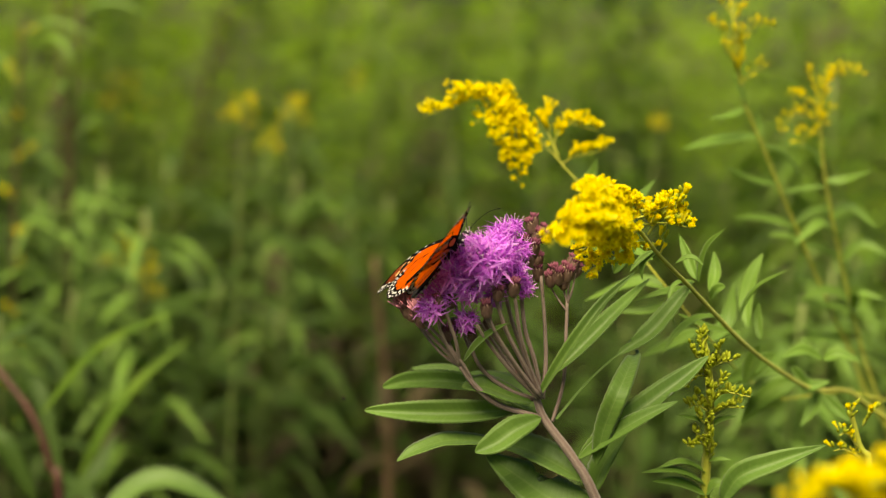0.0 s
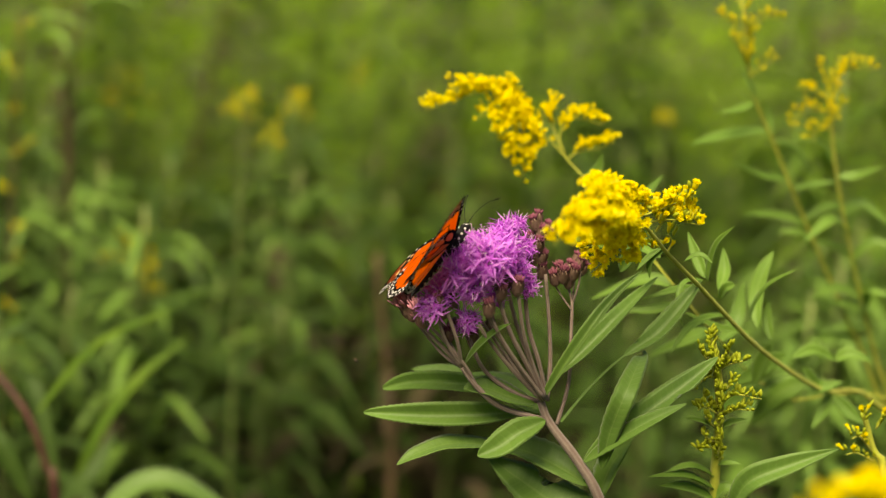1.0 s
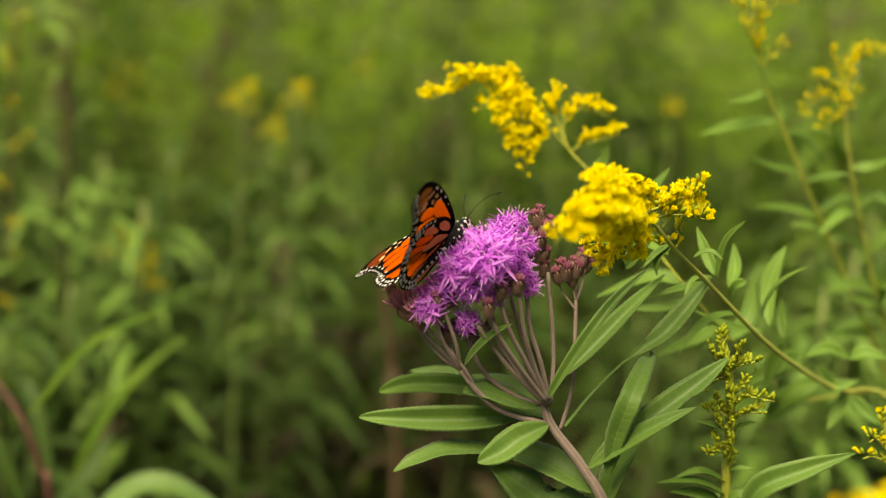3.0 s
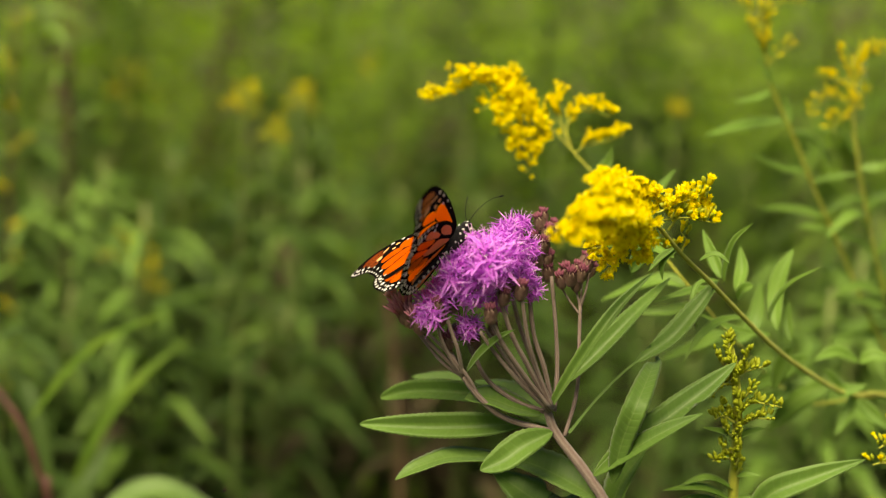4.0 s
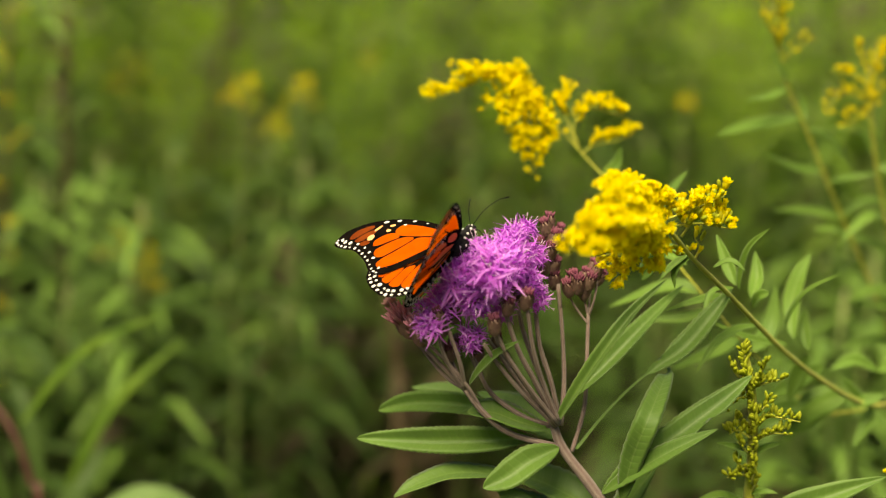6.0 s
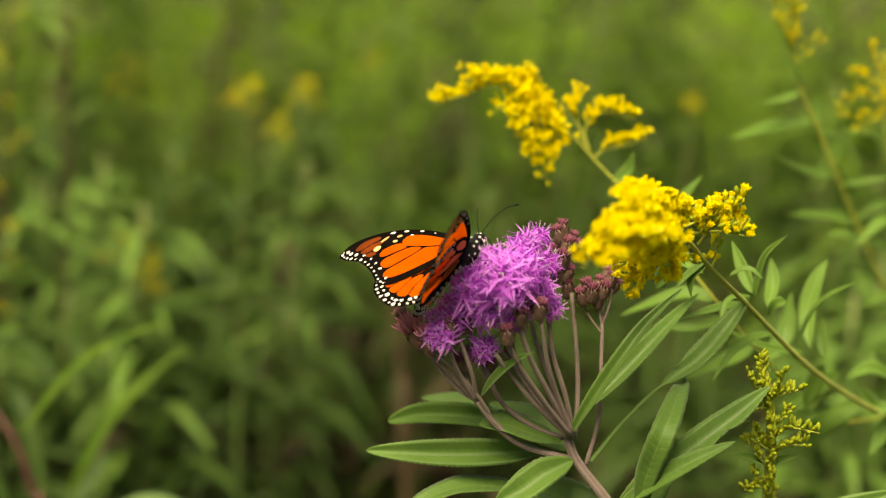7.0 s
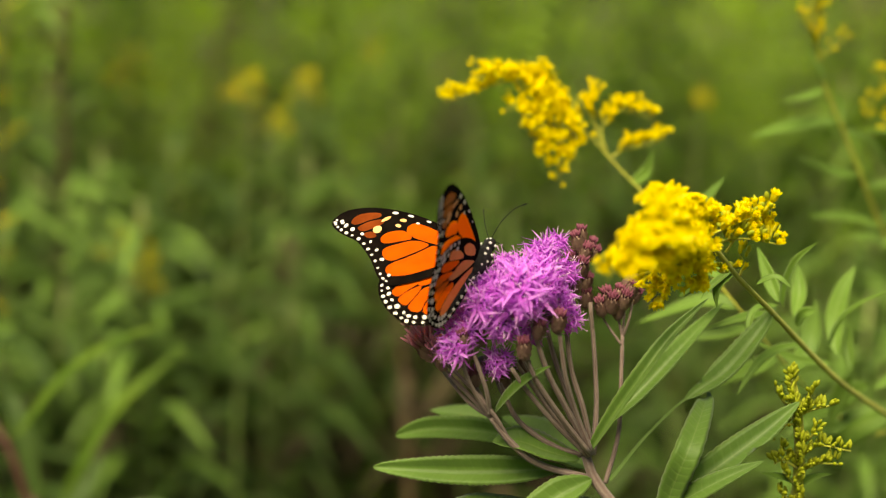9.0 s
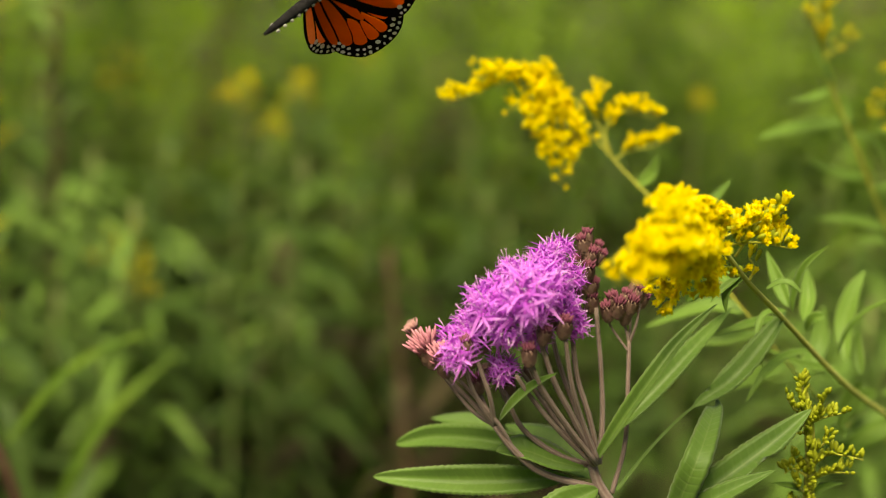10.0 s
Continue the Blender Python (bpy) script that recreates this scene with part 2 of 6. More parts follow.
def tube(b, points, r0, r1, n=8, sides=6, slot=0, swell=0.0):
    """A tapered round stalk along a curve, with slight knots."""
    path = spline(points, n)
    side = None
    rings = []
    for i, c in enumerate(path):
        t = (path[min(i + 1, n)] - path[max(i - 1, 0)]).normalized()
        if side is None:
            side = t.orthogonal().normalized()
        side = (side - t * side.dot(t)).normalized()
        other = t.cross(side)
        r = r0 + (r1 - r0) * i / n
        r *= 1 + swell * random.uniform(-1, 1)
        rings.append([b.vert(c + (side * math.cos(a) + other * math.sin(a)) * r, i / n, k / sides)
                      for k, a in enumerate(2 * math.pi * q / sides for q in range(sides))])
    for lo, hi in zip(rings, rings[1:]):
        for k in range(sides):
            b.face((lo[k], lo[(k + 1) % sides], hi[(k + 1) % sides], hi[k]), slot)
    b.face(rings[-1], slot)
    b.face(list(reversed(rings[0])), slot)
    return path


def lathe(b, base, axis, profile, sides=8, slot=0, wobble=0.0):
    """A turned form: rows of (height, radius) along the axis."""
    axis = Vector(axis).normalized()
    x = axis.orthogonal().normalized()
    y = axis.cross(x)
    base = Vector(base)
    rings = []
    for h, r in profile:
        rings.append([b.vert(base + axis * h + (x * math.cos(2 * math.pi * k / sides) + y * math.sin(2 * math.pi * k / sides))
                             * r * (1 + wobble * random.uniform(-1, 1)), h, k / sides) for k in range(sides)])
    for lo, hi in zip(rings, rings[1:]):
        for k in range(sides):
            b.face((lo[k], lo[(k + 1) % sides], hi[(k + 1) % sides], hi[k]), slot)
    b.face(rings[-1], slot)
    b.face(list(reversed(rings[0])), slot)
    return rings


def blade(b, points, half, up, fold=30, n=14, stalk=0.0, curl=0.0, wave=0.0, teeth=0.0, bite=None, slots=(0, 1), thick=0.00022, tip=1.0):
    """A leaf with an upper and a lower skin: lance-shaped, folded along its midrib, with fine teeth.
    up: where its upper skin faces; stalk: the share of its length that is narrow; tip: below 1 for a blunter end; bite: (place, side, depth)."""
    path = spline(points, n)
    widest = 0.7 / (0.7 + tip)
    most = widest ** 0.7 * (1 - widest) ** tip
    length = sum((q - p).length for p, q in zip(path, path[1:]))
    up = Vector(up).normalized()
    phase = random.uniform(0, 6)
    rows = []
    for i, c in enumerate(path):
        s = i / n
        t = (path[min(i + 1, n)] - path[max(i - 1, 0)]).normalized()
        side = t.cross(up).normalized()
        nrm = side.cross(t)
        q = max(0.0, (s - stalk) / (1 - stalk)) if stalk else s
        w = half * (q ** 0.7 * (1 - q) ** tip) / most + half * (0.17 * (1 - s) if stalk else 0.03)
        if s == 1:
            w = half * 0.01
        f = radians(fold)
        row_up, row_low = [], []
        for v in (-1, -0.66, -0.33, 0, 0.33, 0.66, 1):
            g = w
            if abs(v) == 1:
                g *= 1 + teeth * (1 if i % 2 else -1)
                if bite and (v > 0) == (bite[1] > 0):
                    g *= 1 - bite[2] * max(0.0, 1 - abs(s - bite[0]) * 9)
            lift = abs(v) * math.sin(f) - curl * v * v
            ripple = wave * w * math.sin(phase + s * 19 + (1.3 if v > 0 else 0)) * v * v
            p = c + side * (v * g * math.cos(f)) + nrm * (lift * g + ripple)
            u = s * length * 1000
            top = b.vert(p, u * 1.0, 0.5 + v * 0.5)
            row_up.append(top)
            row_low.append(top if abs(v) == 1 else b.vert(p - nrm * thick, u * 1.0, 0.5 + v * 0.5))
        rows.append((row_up, row_low))
    for (u0, l0), (u1, l1) in zip(rows, rows[1:]):
        for k in range(6):
            b.face((u0[k], u0[k + 1], u1[k + 1], u1[k]), slots[0])
            b.face((l0[k], l1[k], l1[k + 1], l0[k + 1]), slots[1])


def leaf(parent, points, half, up=(0, 0, 1), label="", top=None, back=None, **shape):
    b = Build()
    blade(b, points, half, up, **shape)
    return part("leaf", b, (top or LEAF_TOP, back or LEAF_BACK), parent, label)


# ---- ground ----
def make_ground():
    b = Build()
    rings = [0.0, 0.6, 1.2, 2, 3, 4.5, 7, 11, 18, 30, 55, 110, 250, 600]
    sides = 48
    grid = []
    for r in rings:
        row = []
        for k in range(sides):
            a = 2 * math.pi * k / sides
            x, y = r * math.cos(a), r * math.sin(a) + 1
            z = 0.05 * noise.noise(Vector((x * 0.6, y * 0.6, 0))) - 0.05
            row.append(b.vert((x, y, z if r < 200 else -0.4), x, y))
        grid.append(row)
    for lo, hi in zip(grid, grid[1:]):
        for k in range(sides):
            b.face((lo[k], hi[k], hi[(k + 1) % sides], lo[(k + 1) % sides]))
    tagged(new("ground", b.mesh("ground", (SOIL,))), "dark brown meadow soil under dense wild plants", "ground", kind="structure")


make_ground()


# ---- ironweed in flower ----
def petal(b, root, way, out, length, width, curl, slot=0, hub=None):
    """A narrow strap that leaves root along way and bends towards out."""
    side = way.cross(out)
    if side.length < 1e-4:
        side = way.orthogonal()
    side.normalize()
    last = None
    for i in range(4):
        s = i / 3
        c = root + way * (length * s * (1 - 0.35 * curl * s)) + out * (length * curl * s * s)
        w = width * (0.55, 1.0, 0.8, 0.12)[i]
        row = (b.vert(c - side * w, s, 0), b.vert(c + side * w, s, 1))
        if last:
            b.face((last[0], last[1], row[1], row[0]), slot)
        elif hub is not None:
            b.face((hub, row[0], row[1]), slot)
        last = row


def bracts(b, base, axis, height, radius, rows=5, around=8, slot=0):
    """A cup of overlapping pointed scales."""
    axis = axis.normalized()
    x = axis.orthogonal().normalized()
    y = axis.cross(x)
    lathe(b, base, axis, [(0, radius * 0.3), (height * 0.25, radius * 0.8), (height * 0.6, radius), (height, radius * 0.72)], 8, slot)
    for r in range(rows):
        h = height * (0.1 + 0.75 * r / rows)
        rad = radius * (0.62, 0.92, 1.05, 1.05, 0.95)[r % 5]
        for k in range(around):
            a = 2 * math.pi * (k + 0.5 * (r % 2)) / around
            d = x * math.cos(a) + y * math.sin(a)
            e = axis.cross(d)
            w = radius * 0.4
            p = base + axis * h + d * rad
            q = [b.vert(p - e * w, 0, 0), b.vert(p + e * w, 0, 1), b.vert(p + axis * height * 0.2 + d * radius * 0.05 + e * w * 0.5, 1, 1),
                 b.vert(p + axis * height * 0.32 + d * radius * 0.03, 1, 0.5), b.vert(p + axis * height * 0.2 + d * radius * 0.05 - e * w * 0.5, 1, 0)]
            b.face(q, slot)


def violet_floret_mesh():
    """One floret of unit size: a slender tube that opens into five curling straps."""
    b = Build()
    z = Vector((0, 0, 1))
    throat = Vector((0, 0, random.uniform(0.30, 0.50)))
    tube(b, [(0, 0, 0), throat * 0.5, throat], 0.03, 0.08, 2, 6)
    hub = b.face_hub(12)
    turn = random.uniform(0, 6)
    for k in range(5):
        a = turn + k * 2 * math.pi / 5 + random.uniform(-0.25, 0.25)
        out = Vector((math.cos(a), math.sin(a), 0))
        way = (z * random.uniform(0.5, 1.3) + out * 0.8).normalized()
        bend = (out * random.uniform(0.3, 1.0) + z.cross(out) * random.uniform(-0.8, 0.8) - z * random.uniform(-0.1, 0.9)).normalized()
        petal(b, throat + out * 0.04, way, bend, random.uniform(0.55, 1.0), random.uniform(0.052, 0.078), random.uniform(0.3, 1.2), hub=hub)
    return b.mesh("floret", (VIOLET,))


def style_mesh():
    b = Build()
    tube(b, [(0, 0, 0.5), (0.02, 0.01, 0.9), (0.03, 0.03, 1.35)], 0.018, 0.022, 4, 5)
    for sgn in (-1, 1):
        tube(b, [(0.03, 0.03, 1.33), (0.03 + 0.05 * sgn, 0.03, 1.42), (0.03 + 0.11 * sgn, 0.03, 1.44)], 0.02, 0.012, 3, 4)
    return b.mesh("style", (VIOLET_STYLE,))


VIOLET_FLORETS = [violet_floret_mesh() for _ in range(14)]
STYLE = style_mesh()


def flower_head(parent, at, axis, size=0.0085, florets=20, spread=78, styles=4, label=""):
    """A violet head: a bract cup with many slender florets."""
    at, axis = Vector(at), Vector(axis).normalized()
    at = at - axis * size * 0.5
    cup = Build()
    bracts(cup, at - axis * 0.0075, axis, 0.007, 0.0027)
    head = part("flower_head", cup, (BRACT,), parent, label)
    x = axis.orthogonal().normalized()
    y = axis.cross(x)
    for i in range(florets):
        polar = radians(spread) * math.sqrt((i + 0.5) / florets) * random.uniform(0.85, 1.12)
        az = i * 2.39996 + random.uniform(-0.3, 0.3)
        rad = x * math.cos(az) + y * math.sin(az)
        d = axis * math.cos(polar) + rad * math.sin(polar)
        root = at + axis * size * 0.12 + d * size * 0.34
        q = d.to_track_quat("Z", "Y") @ Euler((0, 0, random.uniform(0, 6))).to_quaternion()
        g = size * random.uniform(0.60, 0.85)
        for name, me in (("floret", random.choice(VIOLET_FLORETS)),) + ((("style", STYLE),) if i < styles else ()):
            ob = new(name, me)
            ob.parent = head
            ob.matrix_local = Matrix.LocRotScale(root, q, Vector((g, g, g)))
    return head


def flower_bud(parent, at, axis, size=0.0035, tip=None, label="", tuft=18):
    at, axis = Vector(at), Vector(axis).normalized()
    b = Build()
    bracts(b, at - axis * size * 2.0, axis, size * 2.7, size * 0.86)
    bud = part("flower_bud", b, (BRACT if tip is BUD_TIP else PINK_BRACT,), parent, label)
    t = Build()
    x = axis.orthogonal().normalized()
    y = axis.cross(x)
    fluff = 1.0 if tip is BUD_TIP else 1.5
    tuft = int(tuft * fluff)
    for i in range(tuft):
        a = i * 2.4
        r = size * 0.62 * fluff * math.sqrt((i + 0.3) / tuft)
        p = at + axis * size * 0.45 + (x * math.cos(a) + y * math.sin(a)) * r
        lathe(t, p, axis + (x * math.cos(a) + y * math.sin(a)) * random.uniform(0.3, 0.9) * r / size, [(0, size * 0.16), (size * 0.5 * fluff, size * 0.15), (size * fluff * random.uniform(0.7, 1.1), size * 0.06)], 5)
    part("bud_tuft", t, (tip or BUD_TIP,), bud)
    return bud


FOCUS = []


def make_ironweed():
    w = thing("ironweed", "tall ironweed with violet flower heads and toothed lance leaves", "wildflower", (0.13, 0.02, 0))
    w.location = (0, 0, 0)
    b = Build()
    J = (0.0333, -0.0000, 1.0979)
    tube(b, [(0.0294, 0.0010, 1.1060), J, (0.0458, -0.0030, 1.0836), (0.0562, -0.0030, 1.0670), (0.088, 0.002, 1.0), (0.112, 0.01, 0.7), (0.122, 0.02, 0.3), (0.125, 0.02, -0.06)], 0.0015, 0.0029, 28, 10, swell=0.05)
    part("stem", b, (MAUVE_STEM,), w, "mauve-brown hairy stem")

    def stalk(points, r0=0.0014, r1=0.0011):
        q = Build()
        tube(q, points, r0 * 0.58, r1 * 0.58, 14, 8, swell=0.06)
        part("flower_stalk", q, (MAUVE_STEM,), w)

    stalk([(0.0320, 0.0000, 1.0986), (0.0149, -0.0040, 1.1036), (0.0050, -0.0070, 1.1114), (-0.0017, -0.0080, 1.1197)], 0.0021, 0.0017)
    stalk([(-0.0016, -0.0080, 1.1192), (-0.0071, -0.0080, 1.1245), (-0.0147, -0.0060, 1.1309), (-0.0220, -0.0040, 1.1378)])
    stalk([(-0.0016, -0.0080, 1.1192), (-0.0052, -0.0040, 1.1247), (-0.0087, 0.0000, 1.1298), (-0.0135, 0.0040, 1.1380)])
    stalk([(-0.0016, -0.0080, 1.1192), (-0.0036, -0.0130, 1.1293), (-0.0068, -0.0140, 1.1376), (-0.0103, -0.0120, 1.1451)])
    stalk([(-0.0016, -0.0080, 1.1192), (-0.0091, -0.0040, 1.1227), (-0.0171, 0.0020, 1.1297), (-0.0273, 0.0060, 1.1409)], 0.0011, 0.0009)
    stalk([(0.0299, 0.0020, 1.1050), (0.0179, 0.0000, 1.1091), (0.0067, -0.0020, 1.1175), (0.0007, -0.0030, 1.1291)], 0.0018, 0.0012)
    stalk([(0.0067, -0.0020, 1.1175), (0.0021, 0.0040, 1.1230), (-0.0028, 0.0080, 1.1325), (-0.0061, 0.0060, 1.1456)], 0.0012, 0.001)
    stalk([(0.0301, 0.0000, 1.1063), (0.0212, -0.0040, 1.1181), (0.0118, -0.0080, 1.1312), (0.0056, -0.0100, 1.1417)], 0.0017, 0.0012)
    stalk([(0.0299, 0.0030, 1.1058), (0.0183, 0.0040, 1.1177), (0.0101, 0.0040, 1.1279), (0.0035, 0.0030, 1.1363)], 0.0014, 0.0011)
    stalk([(0.0305, 0.0000, 1.1068), (0.0217, -0.0080, 1.1235), (0.0144, -0.0130, 1.1368), (0.0081, -0.0160, 1.1535)], 0.0018, 0.0013)
    stalk([(0.0310, 0.0040, 1.1060), (0.0245, 0.0060, 1.1198), (0.0173, 0.0090, 1.1358), (0.0118, 0.0100, 1.1545)], 0.0016, 0.0012)
    stalk([(0.0300, -0.0020, 1.1069), (0.0180, -0.0080, 1.1190), (0.0088, -0.0120, 1.1299), (0.0035, -0.0140, 1.1373)], 0.0015, 0.0011)
    stalk([(0.0305, -0.0030, 1.1077), (0.0198, -0.0100, 1.1218), (0.0122, -0.0150, 1.1330), (0.0071, -0.0180, 1.1424)], 0.0015, 0.0012)
    stalk([(0.0310, -0.0020, 1.1079), (0.0251, -0.0060, 1.1210), (0.0202, -0.0120, 1.1349), (0.0170, -0.0150, 1.1498)], 0.0016, 0.0012)
    stalk([(-0.0016, -0.0080, 1.1192), (-0.0072, -0.0120, 1.1283), (-0.0107, -0.0150, 1.1365), (-0.0117, -0.0170, 1.1441)], 0.0012, 0.0010)
    stalk([(0.0050, -0.0060, 1.1111), (-0.0018, -0.0100, 1.1223), (-0.0116, -0.0100, 1.1321), (-0.0185, -0.0080, 1.1370)], 0.0012, 0.0010)
    stalk([(0.0314, 0.0020, 1.1073), (0.0273, 0.0000, 1.1216), (0.0226, 0.0000, 1.1341), (0.0199, 0.0000, 1.1487)], 0.0017, 0.0013)
    stalk([(0.0321, 0.0040, 1.1052), (0.0326, 0.0120, 1.1187), (0.0309, 0.0160, 1.1351), (0.0282, 0.0180, 1.1518)], 0.0016, 0.0012)
    stalk([(0.0297, 0.0170, 1.1435), (0.0281, 0.0190, 1.1538), (0.0254, 0.0200, 1.1620), (0.0242, 0.0210, 1.1700)], 0.0011, 0.0009)
    stalk([(0.0363, 0.0000, 1.0974), (0.0400, 0.0080, 1.1116), (0.0399, 0.0140, 1.1297), (0.0395, 0.0170, 1.1420)], 0.0014, 0.0011)
    stalk([(0.0396, 0.0170, 1.1409), (0.0380, 0.0180, 1.1460), (0.0355, 0.0190, 1.1511)], 0.0008, 0.0007)
    stalk([(0.0396, 0.0170, 1.1409), (0.0398, 0.0200, 1.1457), (0.0399, 0.0220, 1.1518)], 0.0008, 0.0007)
    stalk([(0.0396, 0.0170, 1.1409), (0.0410, 0.0150, 1.1480), (0.0416, 0.0160, 1.1543)], 0.0008, 0.0007)
    stalk([(0.0393, 0.0160, 1.1389), (0.0352, 0.0180, 1.1436), (0.0310, 0.0190, 1.1496)], 0.0007, 0.0006)

    for p, axis, size, n in (
            ((-0.0007, -0.0040, 1.1672), (-0.3, -0.3, 0.9), 0.0065, 14),
            ((-0.0049, -0.0080, 1.1622), (-0.4, -0.4, 0.8), 0.0065, 14),
            ((0.0047, -0.0200, 1.1627), (0, -0.8, 0.5), 0.0115, 26),
            ((0.0125, -0.0120, 1.1654), (0.4, -0.6, 0.6), 0.0087, 20),
            ((0.0109, -0.0040, 1.1713), (0.1, -0.3, 0.9), 0.0082, 20),
            ((0.0043, -0.0060, 1.1671), (-0.2, -0.3, 0.9), 0.0069, 16),
            ((0.0192, 0.0040, 1.1646), (0.6, -0.4, 0.6), 0.0070, 14),
            ((-0.0063, -0.0160, 1.1573), (-0.4, -0.6, 0.6), 0.0090, 18),
            ((-0.0089, -0.0060, 1.1592), (-0.4, -0.2, 0.9), 0.0073, 14),
            ((-0.0003, -0.0160, 1.1515), (-0.1, -0.9, 0.2), 0.0082, 16),
            ((-0.0148, -0.0180, 1.1444), (-0.5, -0.7, 0.5), 0.0078, 16),
            ((-0.0107, -0.0140, 1.1488), (-0.4, -0.6, 0.5), 0.0071, 12),
            ((-0.0006, -0.0100, 1.1375), (-0.1, -0.9, 0), 0.0068, 12),
            ((-0.0070, -0.0040, 1.1319), (-0.3, -0.8, -0.2), 0.0042, 7),
            ((0.0180, -0.0060, 1.1571), (0.7, -0.5, 0.3), 0.0073, 16),
            ((0.0216, -0.0020, 1.1506), (0.8, -0.5, 0), 0.0062, 10),
            ((0.0091, -0.0060, 1.1475), (0.1, -0.9, -0.1), 0.0065, 12),
            ((-0.0128, -0.0020, 1.1498), (-0.5, -0.3, 0.6), 0.0065, 12),
            ((0.0023, 0.0120, 1.1599), (-0.2, 0.1, 1), 0.0071, 14),
            ((0.0135, 0.0140, 1.1565), (0.3, -0.3, 0.8), 0.0080, 14),
            ((0.0156, 0.0080, 1.1727), (0.2, 0, 1), 0.0059, 12),
            ((-0.0175, -0.0040, 1.1456), (-0.6, -0.3, 0.7), 0.0058, 9)):
        head = flower_head(w, p, axis, size * 0.84, int(n * 2.2), label="violet ironweed head in full bloom" if size > 0.005 else "small half-open violet head")
        FOCUS.append(head.children[0])
    for p, axis, size, tip in (
            ((-0.0280, 0.0040, 1.1436), (-0.6, -0.1, 0.9), 0.0032, PALE_TIP), ((-0.0189, -0.0120, 1.1408), (-0.4, -0.3, 0.9), 0.0044, PINK_TIP), ((-0.0233, -0.0050, 1.1405), (-0.5, -0.3, 0.8), 0.0060, PINK_TIP),
            ((-0.0118, -0.0180, 1.1468), (-0.15, -0.2, 1), 0.0038, BUD_TIP), ((0.0065, -0.0200, 1.1461), (-0.1, -0.3, 1), 0.0042, BUD_TIP), ((-0.0185, -0.0060, 1.1365), (-0.4, -0.3, 1), 0.0038, PINK_TIP),
            ((0.0108, -0.0180, 1.1517), (0.1, -0.4, 1), 0.0038, BUD_TIP), ((0.0166, -0.0160, 1.1541), (0.1, -0.3, 1), 0.0042, BUD_TIP),
            ((0.0239, 0.0210, 1.1736), (0, 0, 1), 0.0036, BUD_TIP), ((0.0274, 0.0220, 1.1700), (0.4, -0.1, 1), 0.0034, BUD_TIP), ((0.0218, 0.0200, 1.1650), (-0.3, -0.2, 1), 0.0040, BUD_TIP),
            ((0.0238, 0.0190, 1.1600), (-0.2, -0.3, 1), 0.0038, BUD_TIP), ((0.0270, 0.0190, 1.1537), (0.0, -0.2, 1), 0.0040, BUD_TIP), ((0.0338, 0.0190, 1.1542), (-0.3, -0.2, 1), 0.0042, BUD_TIP),
            ((0.0379, 0.0210, 1.1549), (0.1, 0, 1), 0.0040, BUD_TIP), ((0.0411, 0.0160, 1.1579), (0.3, -0.2, 1), 0.0036, BUD_TIP), ((0.0402, 0.0220, 1.1588), (0.2, 0, 1), 0.0030, BUD_TIP),
            ((0.0224, 0.0180, 1.1721), (-0.3, -0.2, 1), 0.0038, BUD_TIP), ((0.0256, 0.0180, 1.1685), (0.2, -0.3, 1), 0.0040, BUD_TIP), ((0.0287, 0.0200, 1.1679), (0.5, -0.2, 1), 0.0032, BUD_TIP),
            ((0.0246, 0.0160, 1.1640), (0.1, -0.4, 1), 0.0042, BUD_TIP), ((0.0223, 0.0120, 1.1599), (-0.2, -0.4, 1), 0.0040, BUD_TIP), ((0.0268, 0.0180, 1.1591), (0.3, -0.3, 1), 0.0036, BUD_TIP),
            ((0.0315, 0.0160, 1.1516), (-0.3, -0.3, 1), 0.0038, BUD_TIP), ((0.0352, 0.0140, 1.1536), (0, -0.4, 1), 0.0042, BUD_TIP), ((0.0391, 0.0140, 1.1547), (0.2, -0.4, 1), 0.0040, BUD_TIP),
            ((0.0427, 0.0180, 1.1554), (0.5, -0.2, 1), 0.0036, BUD_TIP), ((0.0420, 0.0180, 1.1593), (0.3, 0, 1), 0.0032, BUD_TIP), ((0.0375, 0.0160, 1.1507), (0, -0.3, 0.8), 0.0036, BUD_TIP),
            ((-0.0076, -0.0060, 1.1318), (-0.3, -0.4, 1), 0.0036, BUD_TIP), ((0.0022, -0.0020, 1.1306), (0, -0.4, 1), 0.0036, BUD_TIP), ((0.0082, 0.0060, 1.1337), (0, -0.3, 1), 0.0036, BUD_TIP)):
        flower_bud(w, p, axis, size * 0.6, tip, "pale pink closed bud" if tip is PALE_TIP else "maroon closed bud with scaly bracts")

    leaf(w, [(0.0232, 0.0030, 1.1004), (0.0065, 0.0060, 1.0972), (-0.0136, 0.0100, 1.0942), (-0.0387, 0.0140, 1.0921)], 0.006, (0, -0.9, 0.42), fold=38, teeth=0.05, n=64, wave=0.04, tip=0.68)
    leaf(w, [(0.0170, 0.0100, 1.1057), (0.0079, 0.0140, 1.1057), (-0.0065, 0.0220, 1.1043), (-0.0213, 0.0300, 1.1010), (-0.0328, 0.0340, 1.0965)], 0.005, (0, -0.85, 0.5), fold=38, teeth=0.05, n=56, wave=0.04, tip=0.6)
    leaf(w, [(0.0015, 0.0400, 1.1035), (-0.0104, 0.0450, 1.1021), (-0.0221, 0.0500, 1.1011)], 0.0036, (0, -0.6, 0.8), fold=20)
    leaf(w, [(0.0274, 0.0000, 1.1046), (0.0173, -0.0020, 1.1074), (0.0081, -0.0030, 1.1104), (-0.0005, -0.0040, 1.1101)], 0.0056, (0.15, -0.55, 0.9), fold=22, teeth=0.03, n=26, tip=0.7)
